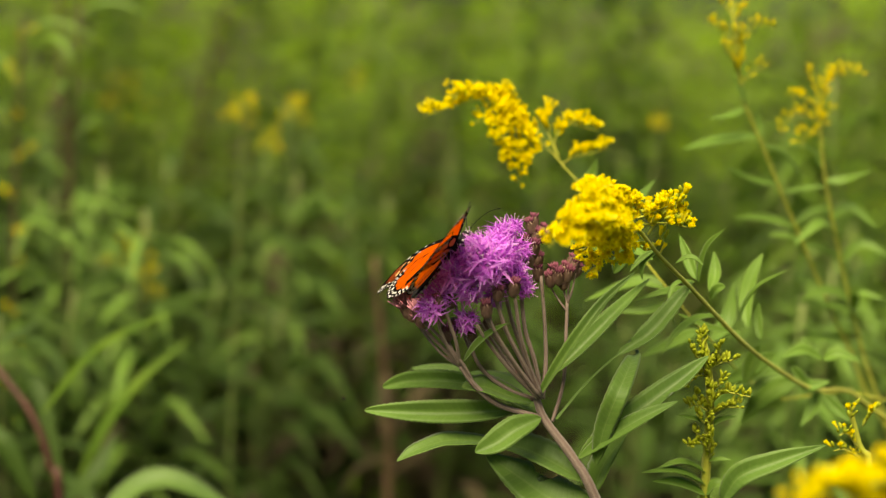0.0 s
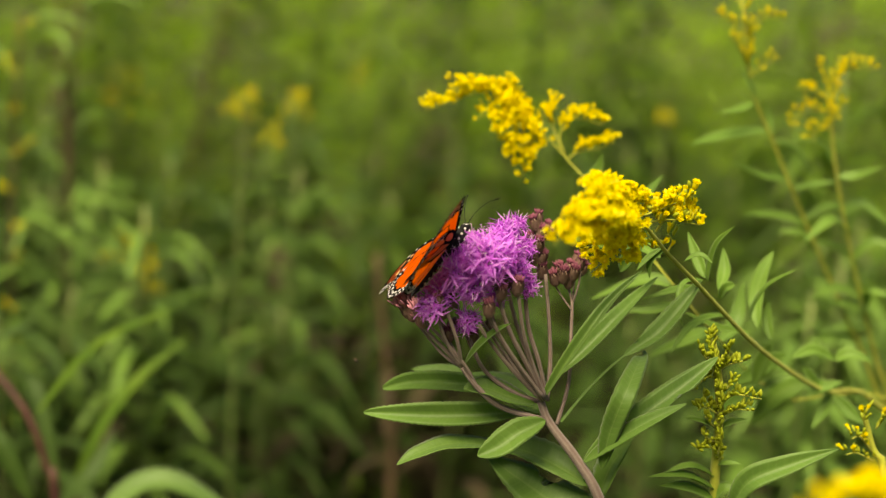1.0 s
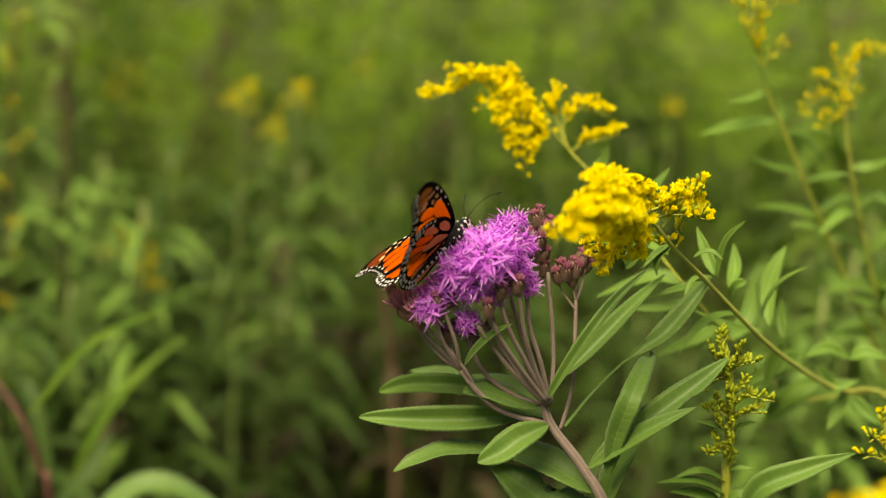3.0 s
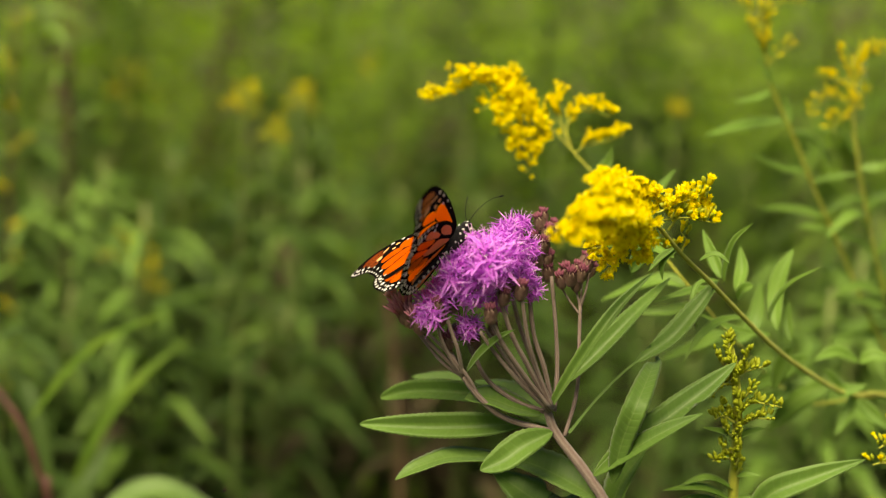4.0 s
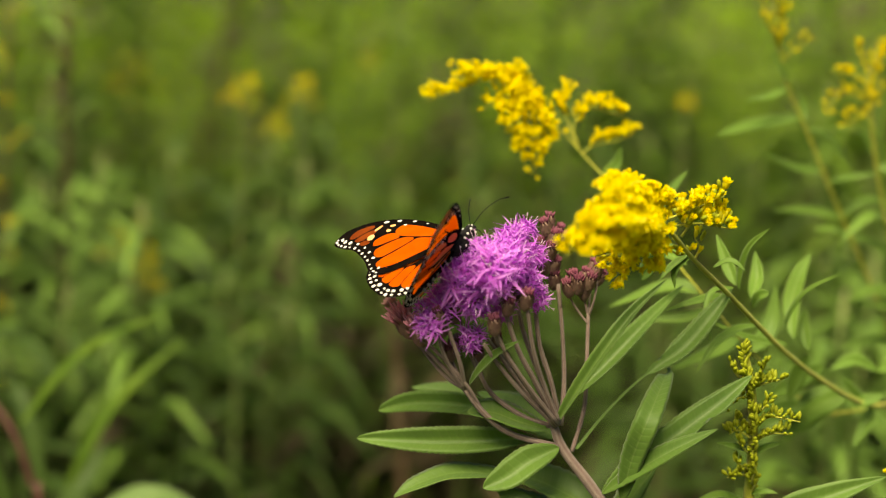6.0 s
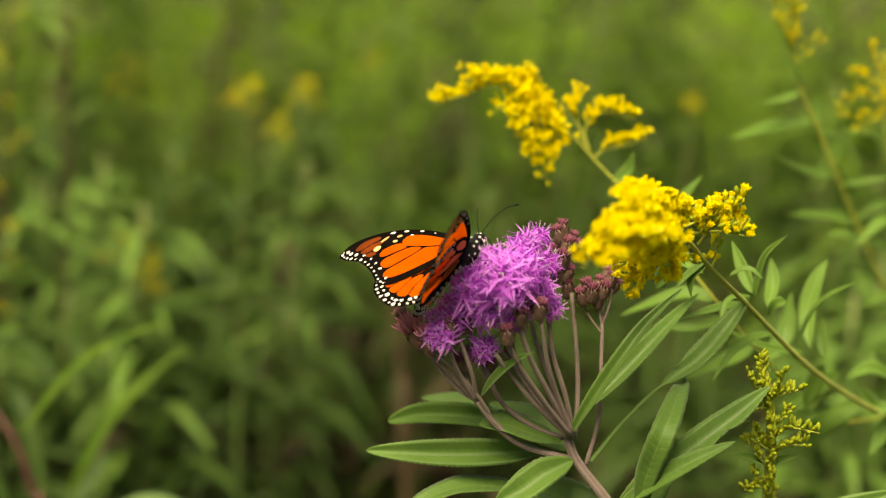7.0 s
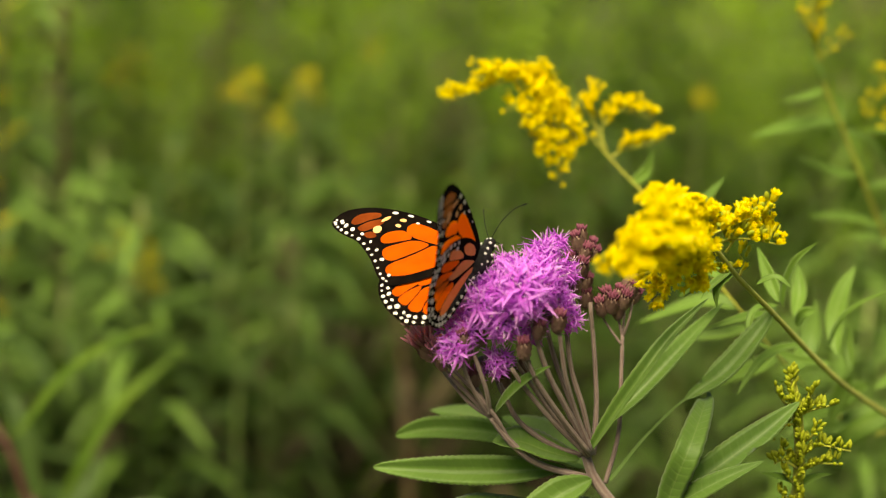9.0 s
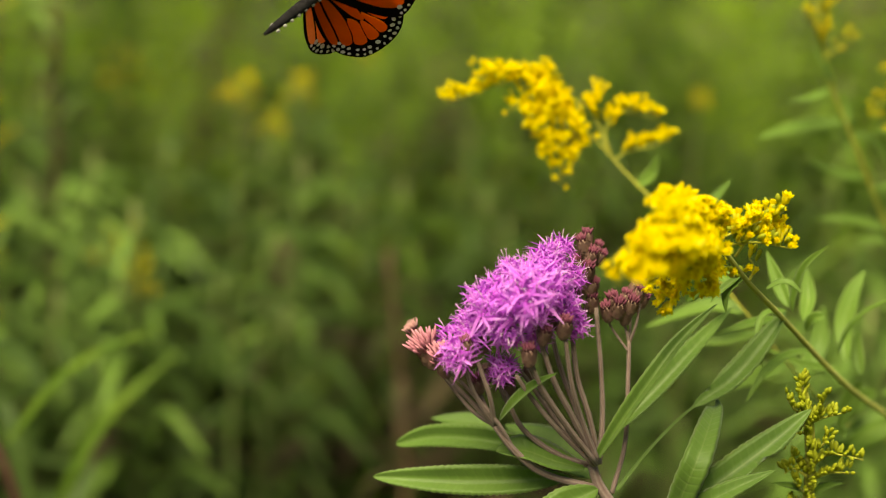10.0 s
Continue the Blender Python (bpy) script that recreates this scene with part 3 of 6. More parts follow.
    leaf(w, [(0.0317, -0.0020, 1.0992), (0.0224, -0.0060, 1.0952), (0.0149, -0.0090, 1.0901), (0.0066, -0.0110, 1.0862)], 0.006, (-0.4, -0.9, 0.35), fold=30, teeth=0.03, n=30, wave=0.05, tip=0.7)
    leaf(w, [(0.0195, 0.0080, 1.0832), (0.0073, 0.0060, 1.0852), (-0.0048, 0.0050, 1.0847), (-0.0161, 0.0020, 1.0811), (-0.0238, 0.0000, 1.0765)], 0.0046, (0, -0.35, 1), fold=14, teeth=0.03, n=36, wave=0.05, tip=0.8)
    leaf(w, [(0.0347, 0.0040, 1.1150), (0.0465, 0.0100, 1.1265), (0.0583, 0.0180, 1.1381), (0.0743, 0.0360, 1.1505)], 0.004, (-0.45, -0.85, 0.35), fold=28, teeth=0.05, n=52, wave=0.05, tip=0.85)
    leaf(w, [(0.0290, 0.0000, 1.1047), (0.0364, -0.0020, 1.1202), (0.0449, -0.0020, 1.1354), (0.0530, 0.0020, 1.1468), (0.0639, 0.0060, 1.1584)], 0.0032, (-0.25, -0.75, 0.65), fold=40, teeth=0.03, n=40, tip=0.8)
    leaf(w, [(0.0378, 0.0000, 1.0985), (0.0475, 0.0060, 1.1103), (0.0573, 0.0120, 1.1196), (0.0652, 0.0160, 1.1253), (0.0744, 0.0210, 1.1313), (0.0831, 0.0250, 1.1416), (0.0910, 0.0320, 1.1513)], 0.0042, (-0.5, -0.85, 0.35), fold=26, teeth=0.05, n=60, stalk=0.42, bite=(0.52, -1, 0.45), tip=0.7)
    leaf(w, [(0.0540, -0.0060, 1.0826), (0.0557, -0.0090, 1.0986), (0.0600, -0.0100, 1.1145), (0.0668, 0.0100, 1.1221), (0.0715, 0.0300, 1.1210)], 0.0046, (-0.25, -0.95, 0.1), fold=24, teeth=0.03, n=34, curl=0.15, tip=0.95)
    leaf(w, [(0.0474, -0.0030, 1.0845), (0.0596, -0.0040, 1.0971), (0.0744, -0.0020, 1.1094), (0.0857, 0.0010, 1.1185), (0.0955, 0.0040, 1.1275)], 0.0052, (-0.45, -0.85, 0.4), fold=26, teeth=0.04, n=48, tip=0.8, bite=(0.6, 1, 0.55))
    leaf(w, [(0.0473, -0.0040, 1.0844), (0.0591, -0.0100, 1.0968), (0.0695, -0.0130, 1.1055), (0.0824, -0.0140, 1.1135)], 0.0036, (0.1, -0.7, 0.8), fold=20, teeth=0.03, n=28, tip=0.9)
    leaf(w, [(-0.0004, -0.0080, 1.1210), (0.0042, -0.0120, 1.1289), (0.0095, -0.0150, 1.1352), (0.0152, -0.0180, 1.1401)], 0.0022, (-0.3, -0.6, 0.7), fold=30, n=18)
    leaf(w, [(0.0314, 0.0100, 1.0982), (0.0174, 0.0220, 1.1036), (0.0030, 0.0360, 1.1053)], 0.007, (0.2, -0.75, 0.7), fold=15, teeth=0.03, n=24)
    leaf(w, [(0.0506, -0.0020, 1.0744), (0.0368, 0.0040, 1.0800), (0.0230, 0.0120, 1.0824), (0.0082, 0.0200, 1.0797)], 0.0075, (0.2, -0.7, 0.9), fold=26, teeth=0.03, n=26)
    leaf(w, [(0.0580, -0.0000, 1.0637), (0.0410, 0.0000, 1.0646), (0.0260, 0.0080, 1.0705), (0.0109, 0.0160, 1.0774)], 0.0100, (0.15, -0.9, 0.9), fold=12, teeth=0.03, n=30, bite=(0.55, 1, 0.75))
    leaf(w, [(0.0550, 0.0040, 1.0675), (0.0589, 0.0040, 1.0812), (0.0663, 0.0040, 1.0928)], 0.006, (-0.7, -0.6, 0.4), fold=20, teeth=0.03, n=20)
    # leaves further down the stem
    for k in range(14):
        a, z = k * 2.4, 0.98 - k * 0.055
        d = Vector((math.cos(a), math.sin(a), 0))
        p = Vector((0.11, 0.01, z))
        leaf(w, [p, p + d * 0.05 + Vector((0, 0, 0.02)), p + d * 0.11 - Vector((0, 0, 0.01))], 0.011, (0, 0, 1), fold=25, n=12)


make_ironweed()
cam.data.dof.focus_object = FOCUS[6]


# ---- goldenrods ----
def floret_mesh(kind):
    """kind: 0 open, 1 half open, 2 closed bud."""
    b = Build()
    z = Vector((0, 0, 1))
    rings = lathe(b, (0, 0, 0), z, [(0, 0.0002), (0.0009, 0.0007), (0.0024, 0.00085), (0.0032, 0.0007 if kind < 2 else 0.00045), (0.0036, 0.0005 if kind < 2 else 0.0001)], 6, 1, 0.1)
    if kind < 2:
        hub = b.face_hub(rings[-1][0])
        count = 9 if kind == 0 else 6
        for k in range(count):
            a = 2 * math.pi * k / count + random.uniform(-0.2, 0.2)
            out = Vector((math.cos(a), math.sin(a), 0))
            way = (z * (0.75 if kind == 0 else 1.5) + out * random.uniform(0.6, 1.0)).normalized()
            petal(b, Vector((0, 0, 0.003)) + out * 0.0005, way, out, random.uniform(0.0015, 0.0022), 0.0006, 0.25 if kind == 0 else 0.0, hub=hub)
        for k in range(5):
            a = k * 2.4
            p = Vector((math.cos(a), math.sin(a), 0)) * 0.0004
            cone = lathe(b, p + Vector((0, 0, 0.0032)), z + p * 300, [(0, 0.00022), (0.0011, 0.00026), (0.0014, 0.0001)], 5, 2)
            b.face((cone[0][0], cone[0][1], hub), 2)
    return b.mesh("floret", (YELLOW, YELLOW_BRACT if kind < 2 else OLIVE_BUD, YELLOW_DISC))


FLORETS = [[floret_mesh(k) for _ in range(4)] for k in range(3)]


def put_floret(parent, at, way, size, kind):
    ob = new("floret", random.choice(FLORETS[kind]))
    ob.parent = parent
    q = Vector(way).normalized().to_track_quat("Z", "Y")
    ob.matrix_local = Matrix.LocRotScale(at, q @ Euler((0, 0, random.uniform(0, 6))).to_quaternion(), Vector((size,) * 3))


def spray(parent, points, count, reach, kinds, up=(0, 0, 1), size=1.0, start=0.0, r=0.0005, drop=0.0):
    """A flowering twig: a thin stalk with florets that stand on its upper side."""
    b = Build()
    points = [Vector(points[0])] + [Vector(p) - Vector((0, 0, drop)) for p in points[1:]]
    tube(b, points, r, r * 0.5, 10, 5)
    twig = part("twig", b, (GOLD_STEM,), parent)
    path = spline(points, 40)
    up = Vector(up).normalized()
    for i in range(count):
        s = start + (1 - start) * (i + random.random()) / count
        j = min(int(s * 40), 39)
        t = (path[j + 1] - path[j]).normalized()
        side = t.cross(up).normalized()
        way = (up * random.uniform(0.4, 1.0) + side * random.uniform(-0.9, 0.9) + t * random.uniform(-0.1, 0.5)).normalized()
        put_floret(twig, path[j] + way * reach * random.uniform(0.0, 1.0), way, size * random.uniform(0.8, 1.15), random.choice(kinds))
    return twig


def gold_leaf(parent, points, half, up=(-0.3, -0.5, 0.8), **shape):
    shape.setdefault("fold", 28)
    return leaf(parent, points, half * 0.66, up, top=GOLD_LEAF_TOP, back=GOLD_LEAF_BACK, **shape)


def gold_stem(parent, points, r0, r1, n=26):
    b = Build()
    tube(b, points, r0, r1, n, 7, swell=0.05)
    return part("stem", b, (GOLD_STEM,), parent, "yellow-green stem")


def make_bright_goldenrod():
    g = thing("goldenrod", "goldenrod with a dense bright yellow plume, arching over the ironweed", "wildflower")
    gold_stem(g, [(0.0530, -0.0220, 1.1833), (0.0611, -0.0100, 1.1779), (0.0723, 0.0060, 1.1658), (0.0900, 0.0300, 1.1490), (0.1169, 0.0610, 1.1231), (0.1389, 0.0850, 1.1054), (0.1677, 0.1150, 1.0868), (0.2034, 0.1500, 1.0727),
                  (0.26, 0.17, 1.0), (0.29, 0.18, 0.7), (0.30, 0.18, -0.06)], 0.0007, 0.0014, 34)
    full = (0, 0, 1)
    # the thick nodding tip, made of short curved twigs that lie over one another
    for p, q, r, n in (((0.0551, -0.0240, 1.1838), (0.0432, -0.0400, 1.1935), (0.0306, -0.0680, 1.1900), 34), ((0.0529, -0.0260, 1.1843), (0.0393, -0.0450, 1.1912), (0.0247, -0.0680, 1.1803), 32),
                       ((0.0565, -0.0200, 1.1840), (0.0443, -0.0360, 1.1964), (0.0357, -0.0560, 1.1978), 34), ((0.0579, -0.0160, 1.1840), (0.0503, -0.0240, 1.1939), (0.0394, -0.0360, 1.1987), 30),
                       ((0.0550, -0.0260, 1.1829), (0.0415, -0.0460, 1.1859), (0.0298, -0.0660, 1.1843), 28), ((0.0578, -0.0180, 1.1830), (0.0528, -0.0220, 1.1905), (0.0488, -0.0300, 1.1939), 22),
                       ((0.0526, -0.0300, 1.1834), (0.0427, -0.0500, 1.1890), (0.0361, -0.0660, 1.1933), 28), ((0.0596, -0.0120, 1.1829), (0.0591, -0.0120, 1.1885), (0.0569, -0.0140, 1.1930), 16),
                       ((0.0556, -0.0200, 1.1831), (0.0478, -0.0340, 1.1901), (0.0381, -0.0600, 1.1961), 26), ((0.0559, -0.0220, 1.1819), (0.0449, -0.0420, 1.1826), (0.0337, -0.0680, 1.1842), 26),
                       ((0.0544, -0.0280, 1.1828), (0.0419, -0.0520, 1.1860), (0.0277, -0.0680, 1.1827), 28), ((0.0570, -0.0180, 1.1803), (0.0501, -0.0300, 1.1790), (0.0432, -0.0360, 1.1761), 22),
                       ((0.0535, -0.0300, 1.1841), (0.0461, -0.0460, 1.1862), (0.0391, -0.0700, 1.1902), 26), ((0.0578, -0.0160, 1.1810), (0.0560, -0.0200, 1.1786), (0.0532, -0.0220, 1.1754), 16),
                       ((0.0539, -0.0260, 1.1840), (0.0408, -0.0500, 1.1907), (0.0328, -0.0680, 1.1884), 28)):
        spray(g, [p, q, r], int(n * 3.0), 0.0048, full, (-0.2, -0.5, 0.4), 0.64, drop=0.0016)
    some = (0, 0, 1, 1)
    for p, q, r, n in (((0.0587, -0.0120, 1.1794), (0.0509, -0.0160, 1.1746), (0.0407, -0.0140, 1.1691), 20), ((0.0569, -0.0120, 1.1783), (0.0508, -0.0120, 1.1688), (0.0455, -0.0100, 1.1626), 18),
                       ((0.0614, -0.0080, 1.1775), (0.0575, -0.0120, 1.1713), (0.0583, -0.0120, 1.1671), 14), ((0.0600, -0.0100, 1.1786), (0.0521, -0.0200, 1.1784), (0.0422, -0.0240, 1.1774), 18)):
        spray(g, [p, q, r], int(n * 2.0), 0.0038, some, (-0.3, -0.5, -0.1), 0.85)
    spray(g, [(0.0612, -0.0060, 1.1812), (0.0682, -0.0040, 1.1842), (0.0790, -0.0020, 1.1891)], 44, 0.0034, (1, 1, 2), (-0.2, -0.2, 1), 0.95, 0.15)
    spray(g, [(0.0627, -0.0040, 1.1784), (0.0718, -0.0030, 1.1798), (0.0825, -0.0020, 1.1784)], 52, 0.0036, (1, 2, 2), (0, -0.3, 1), 0.95, 0.15)
    spray(g, [(0.0666, 0.0000, 1.1745), (0.0714, 0.0020, 1.1806), (0.0796, 0.0040, 1.1825)], 34, 0.0036, (1, 1, 2), (0, 0, 1), 0.9, 0.2)
    spray(g, [(0.0694, 0.0020, 1.1695), (0.0659, -0.0020, 1.1686), (0.0624, -0.0040, 1.1712)], 8, 0.003, (1, 2), (0, -0.4, 1), 0.9)
    spray(g, [(0.0727, 0.0060, 1.1659), (0.0739, 0.0060, 1.1701), (0.0720, 0.0060, 1.1731)], 6, 0.003, (2, 2, 1), (0, -0.4, 1), 0.8)
    gold_leaf(g, [(0.0954, 0.0420, 1.1487), (0.0957, 0.0400, 1.1566), (0.0970, 0.0360, 1.1660), (0.1016, 0.0300, 1.1741)], 0.0033, (-0.8, -0.5, 0.3), fold=35, n=18)
    gold_leaf(g, [(0.0947, 0.0450, 1.1495), (0.0917, 0.0500, 1.1565), (0.0874, 0.0550, 1.1665)], 0.0042, (-0.3, -0.9, 0.2), n=14)
    gold_leaf(g, [(0.1038, 0.0600, 1.1414), (0.1071, 0.0700, 1.1484), (0.1064, 0.0750, 1.1573)], 0.0045, (-0.3, -0.9, 0.2), n=14)
    gold_leaf(g, [(0.0829, 0.0280, 1.1591), (0.0884, 0.0260, 1.1620), (0.0936, 0.0240, 1.1594)], 0.0026, (0, -0.4, 0.9), n=12)
    gold_leaf(g, [(0.1026, 0.0500, 1.1404), (0.1039, 0.0470, 1.1453), (0.1071, 0.0450, 1.1475)], 0.0036, (-0.3, -0.7, 0.5), n=10, tip=0.5)
    gold_leaf(g, [(0.1198, 0.0700, 1.1279), (0.1211, 0.0660, 1.1369), (0.1254, 0.0600, 1.1465), (0.1342, 0.0520, 1.1552)], 0.0029, (-0.5, -0.4, 0.8), fold=32, n=18)
    gold_leaf(g, [(0.1255, 0.0780, 1.1225), (0.1248, 0.0850, 1.1340), (0.1273, 0.0880, 1.1464), (0.1313, 0.0900, 1.1551)], 0.0058, (-0.5, -0.9, 0.1), fold=18, n=18)
    gold_leaf(g, [(0.1333, 0.0850, 1.1165), (0.1319, 0.0900, 1.1246), (0.1324, 0.0920, 1.1322)], 0.0042, (-0.4, -0.9, 0.2), n=12)
    gold_leaf(g, [(0.1222, 0.0720, 1.1217), (0.1062, 0.0660, 1.1243), (0.0900, 0.0600, 1.1315)], 0.0033, (0, -0.6, 0.8), n=16)
    gold_leaf(g, [(0.1105, 0.0600, 1.1316), (0.0980, 0.0500, 1.1317), (0.0886, 0.0420, 1.1271), (0.0819, 0.0360, 1.1183)], 0.0035, (-0.2, -0.5, 0.9), fold=26, n=18)
    gold_leaf(g, [(0.0956, 0.0460, 1.1443), (0.0839, 0.0400, 1.1449), (0.0685, 0.0340, 1.1412)], 0.0033, (-0.1, -0.6, 0.8), fold=24, n=16)
    gold_leaf(g, [(0.0933, 0.0400, 1.1496), (0.0853, 0.0350, 1.1489), (0.0826, 0.0300, 1.1431), (0.0846, 0.0280, 1.1327)], 0.0027, (-0.7, -0.6, 0.3), n=16)
    gold_leaf(g, [(0.0717, 0.0120, 1.1667), (0.0660, 0.0100, 1.1623), (0.0620, 0.0080, 1.1579)], 0.0023, (-0.2, -0.6, 0.8), n=12)
    gold_leaf(g, [(0.0722, 0.0120, 1.1658), (0.0676, 0.0100, 1.1614), (0.0673, 0.0090, 1.1548)], 0.0029, (-0.7, -0.6, 0.2), n=12)
    gold_leaf(g, [(0.1719, 0.1200, 1.1006), (0.1602, 0.1160, 1.1052), (0.1500, 0.1120, 1.1019)], 0.0055, (0, -0.7, 0.7), n=14)
    gold_leaf(g, [(0.1719, 0.1200, 1.1006), (0.1782, 0.1180, 1.1041), (0.1880, 0.1160, 1.1019)], 0.0055, (0, -0.7, 0.7), n=14)
    gold_leaf(g, [(0.1654, 0.1180, 1.1022), (0.1629, 0.1200, 1.1066), (0.1617, 0.1220, 1.1110)], 0.0039, (-0.4, -0.8, 0.2), n=10)
    gold_leaf(g, [(0.1722, 0.1200, 1.0854), (0.1682, 0.1150, 1.0775), (0.1626, 0.1100, 1.0696)], 0.0055, (-0.5, -0.8, 0.2), n=14)
    gold_leaf(g, [(0.1736, 0.1200, 1.0839), (0.1798, 0.1160, 1.0780), (0.1870, 0.1120, 1.0732)], 0.0055, (-0.3, -0.8, 0.4), n=14)
    gold_leaf(g, [(0.1605, 0.1180, 1.0897), (0.1484, 0.1220, 1.0820), (0.1370, 0.1260, 1.0644)], 0.0094, (-0.3, -0.8, 0.5), fold=16, n=16)
    gold_leaf(g, [(0.1537, 0.1120, 1.0946), (0.1431, 0.1100, 1.0904), (0.1354, 0.1080, 1.0830)], 0.0042, (-0.2, -0.6, 0.8), n=14)
    gold_leaf(g, [(0.1345, 0.0880, 1.1133), (0.1323, 0.0920, 1.1029), (0.1306, 0.0960, 1.0919)], 0.0064, (-0.6, -0.8, 0.2), n=12)
    gold_leaf(g, [(0.1444, 0.1000, 1.1064), (0.1363, 0.1100, 1.0960), (0.1240, 0.1180, 1.0846)], 0.0076, (-0.2, -0.7, 0.6), fold=16, n=14)
    gold_leaf(g, [(0.1541, 0.1080, 1.0993), (0.1634, 0.1120, 1.0893), (0.1746, 0.1120, 1.0926)], 0.0061, (-0.1, -0.7, 0.7), n=14)
    gold_leaf(g, [(0.0724, 0.0200, 1.1610), (0.0616, 0.0400, 1.1630), (0.0497, 0.0500, 1.1581)], 0.006, (0, -0.8, 0.5))
    gold_leaf(g, [(0.0656, 0.0200, 1.1670), (0.0611, 0.0300, 1.1572), (0.0588, 0.0340, 1.1517)], 0.0055, (-0.5, -0.8, 0.2))
    return g


def make_arching_goldenrod():
    g = thing("goldenrod", "goldenrod with a one-sided arching yellow plume", "wildflower")
    gold_stem(g, [(0.0178, 0.1210, 1.2053), (0.0272, 0.1210, 1.1970), (0.0351, 0.1200, 1.1901), (0.0430, 0.1160, 1.1826), (0.0581, 0.1060, 1.1694), (0.0748, 0.0880, 1.1522), (0.0885, 0.0820, 1.1378), (0.1145, 0.1000, 1.1105), (0.1515, 0.1300, 1.0784),
                  (0.25, 0.17, 1.03), (0.26, 0.17, 0.6), (0.27, 0.17, -0.06)], 0.0003, 0.0006, 34)
    full = (0, 0, 1)
    for p, q, r, n in (((0.0272, 0.1210, 1.1970), (0.0059, 0.1220, 1.2154), (-0.0258, 0.1220, 1.2048), 60), ((0.0216, 0.1200, 1.2037), (0.0009, 0.1180, 1.2161), (-0.0139, 0.1160, 1.2164), 36),
                       ((0.0190, 0.1200, 1.2060), (0.0087, 0.1200, 1.2103), (-0.0017, 0.1180, 1.2033), 14), ((0.0176, 0.1200, 1.2079), (0.0109, 0.1210, 1.2153), (0.0135, 0.1210, 1.2199), 12),
                       ((0.0244, 0.1200, 1.2001), (0.0131, 0.1180, 1.2008), (0.0072, 0.1160, 1.1962), 20), ((0.0265, 0.1200, 1.1985), (0.0185, 0.1180, 1.1950), (0.0116, 0.1160, 1.1905), 16), ((0.0230, 0.1200, 1.2025), (0.0128, 0.1180, 1.2058), (0.0038, 0.1160, 1.2024), 16), ((0.0293, 0.1200, 1.1942), (0.0215, 0.1180, 1.1877), (0.0161, 0.1170, 1.1832), 10), ((0.0285, 0.1200, 1.1954), (0.0176, 0.1180, 1.1912), (0.0129, 0.1170, 1.1865), 14),
                       ((0.0304, 0.1200, 1.1931), (0.0240, 0.1180, 1.1879), (0.0200, 0.1170, 1.1775), 15), ((0.0258, 0.1210, 1.1989), (0.0155, 0.1240, 1.2042), (0.0089, 0.1260, 1.2023), 12)):
        spray(g, [p, q, r], int(n * 3.2), 0.0052, (0, 0, 1), (-0.1, -0.3, 0.9), 0.62, drop=0.0024)
    some = (1, 1, 0)
    spray(g, [(0.0391, 0.1200, 1.1869), (0.0360, 0.1210, 1.1958), (0.0416, 0.1220, 1.2036), (0.0563, 0.1220, 1.2013)], 46, 0.0052, some, (0, -0.1, 1), 0.8, 0.35)
    spray(g, [(0.0373, 0.1200, 1.1885), (0.0333, 0.1210, 1.1982), (0.0296, 0.1220, 1.2040), (0.0326, 0.1230, 1.2086)], 30, 0.0050, some, (0, -0.1, 1), 0.8, 0.4)
    spray(g, [(0.0405, 0.1200, 1.1855), (0.0453, 0.1210, 1.1887), (0.0527, 0.1220, 1.1906), (0.0609, 0.1220, 1.1937)], 34, 0.0050, some, (0, -0.1, 1), 0.8, 0.2)
    gold_leaf(g, [(0.0484, 0.1150, 1.1761), (0.0546, 0.1120, 1.1820), (0.0554, 0.1100, 1.1902)], 0.0048, (-0.7, -0.7, 0.2))
    gold_leaf(g, [(0.0716, 0.0950, 1.1561), (0.0734, 0.0950, 1.1709), (0.0810, 0.0950, 1.1845)], 0.0052, (-0.8, -0.6, 0.3))
    gold_leaf(g, [(0.0629, 0.1000, 1.1645), (0.0543, 0.1050, 1.1556), (0.0429, 0.1100, 1.1489)], 0.005, (0, -0.8, 0.5))
    gold_leaf(g, [(0.0885, 0.0820, 1.1378), (0.0761, 0.0880, 1.1381), (0.0538, 0.0980, 1.1256)], 0.0056, (-0.1, -0.6, 0.8), fold=18)
    gold_leaf(g, [(0.0957, 0.0860, 1.1301), (0.0824, 0.0900, 1.1245), (0.0660, 0.0940, 1.1224)], 0.0044, (-0.1, -0.6, 0.8))
    gold_leaf(g, [(0.1083, 0.0960, 1.1161), (0.0986, 0.1000, 1.1093), (0.0835, 0.1100, 1.0978)], 0.0062, (-0.1, -0.6, 0.8), fold=16)
    gold_leaf(g, [(0.1145, 0.1000, 1.1105), (0.1228, 0.1100, 1.1188), (0.1245, 0.1150, 1.1358)], 0.0062, (-0.3, -0.8, 0.2), fold=16)
    gold_leaf(g, [(0.1437, 0.1200, 1.0835), (0.1324, 0.1250, 1.0785), (0.1190, 0.1300, 1.0651)], 0.0062, (-0.3, -0.8, 0.4), fold=16)
    return g


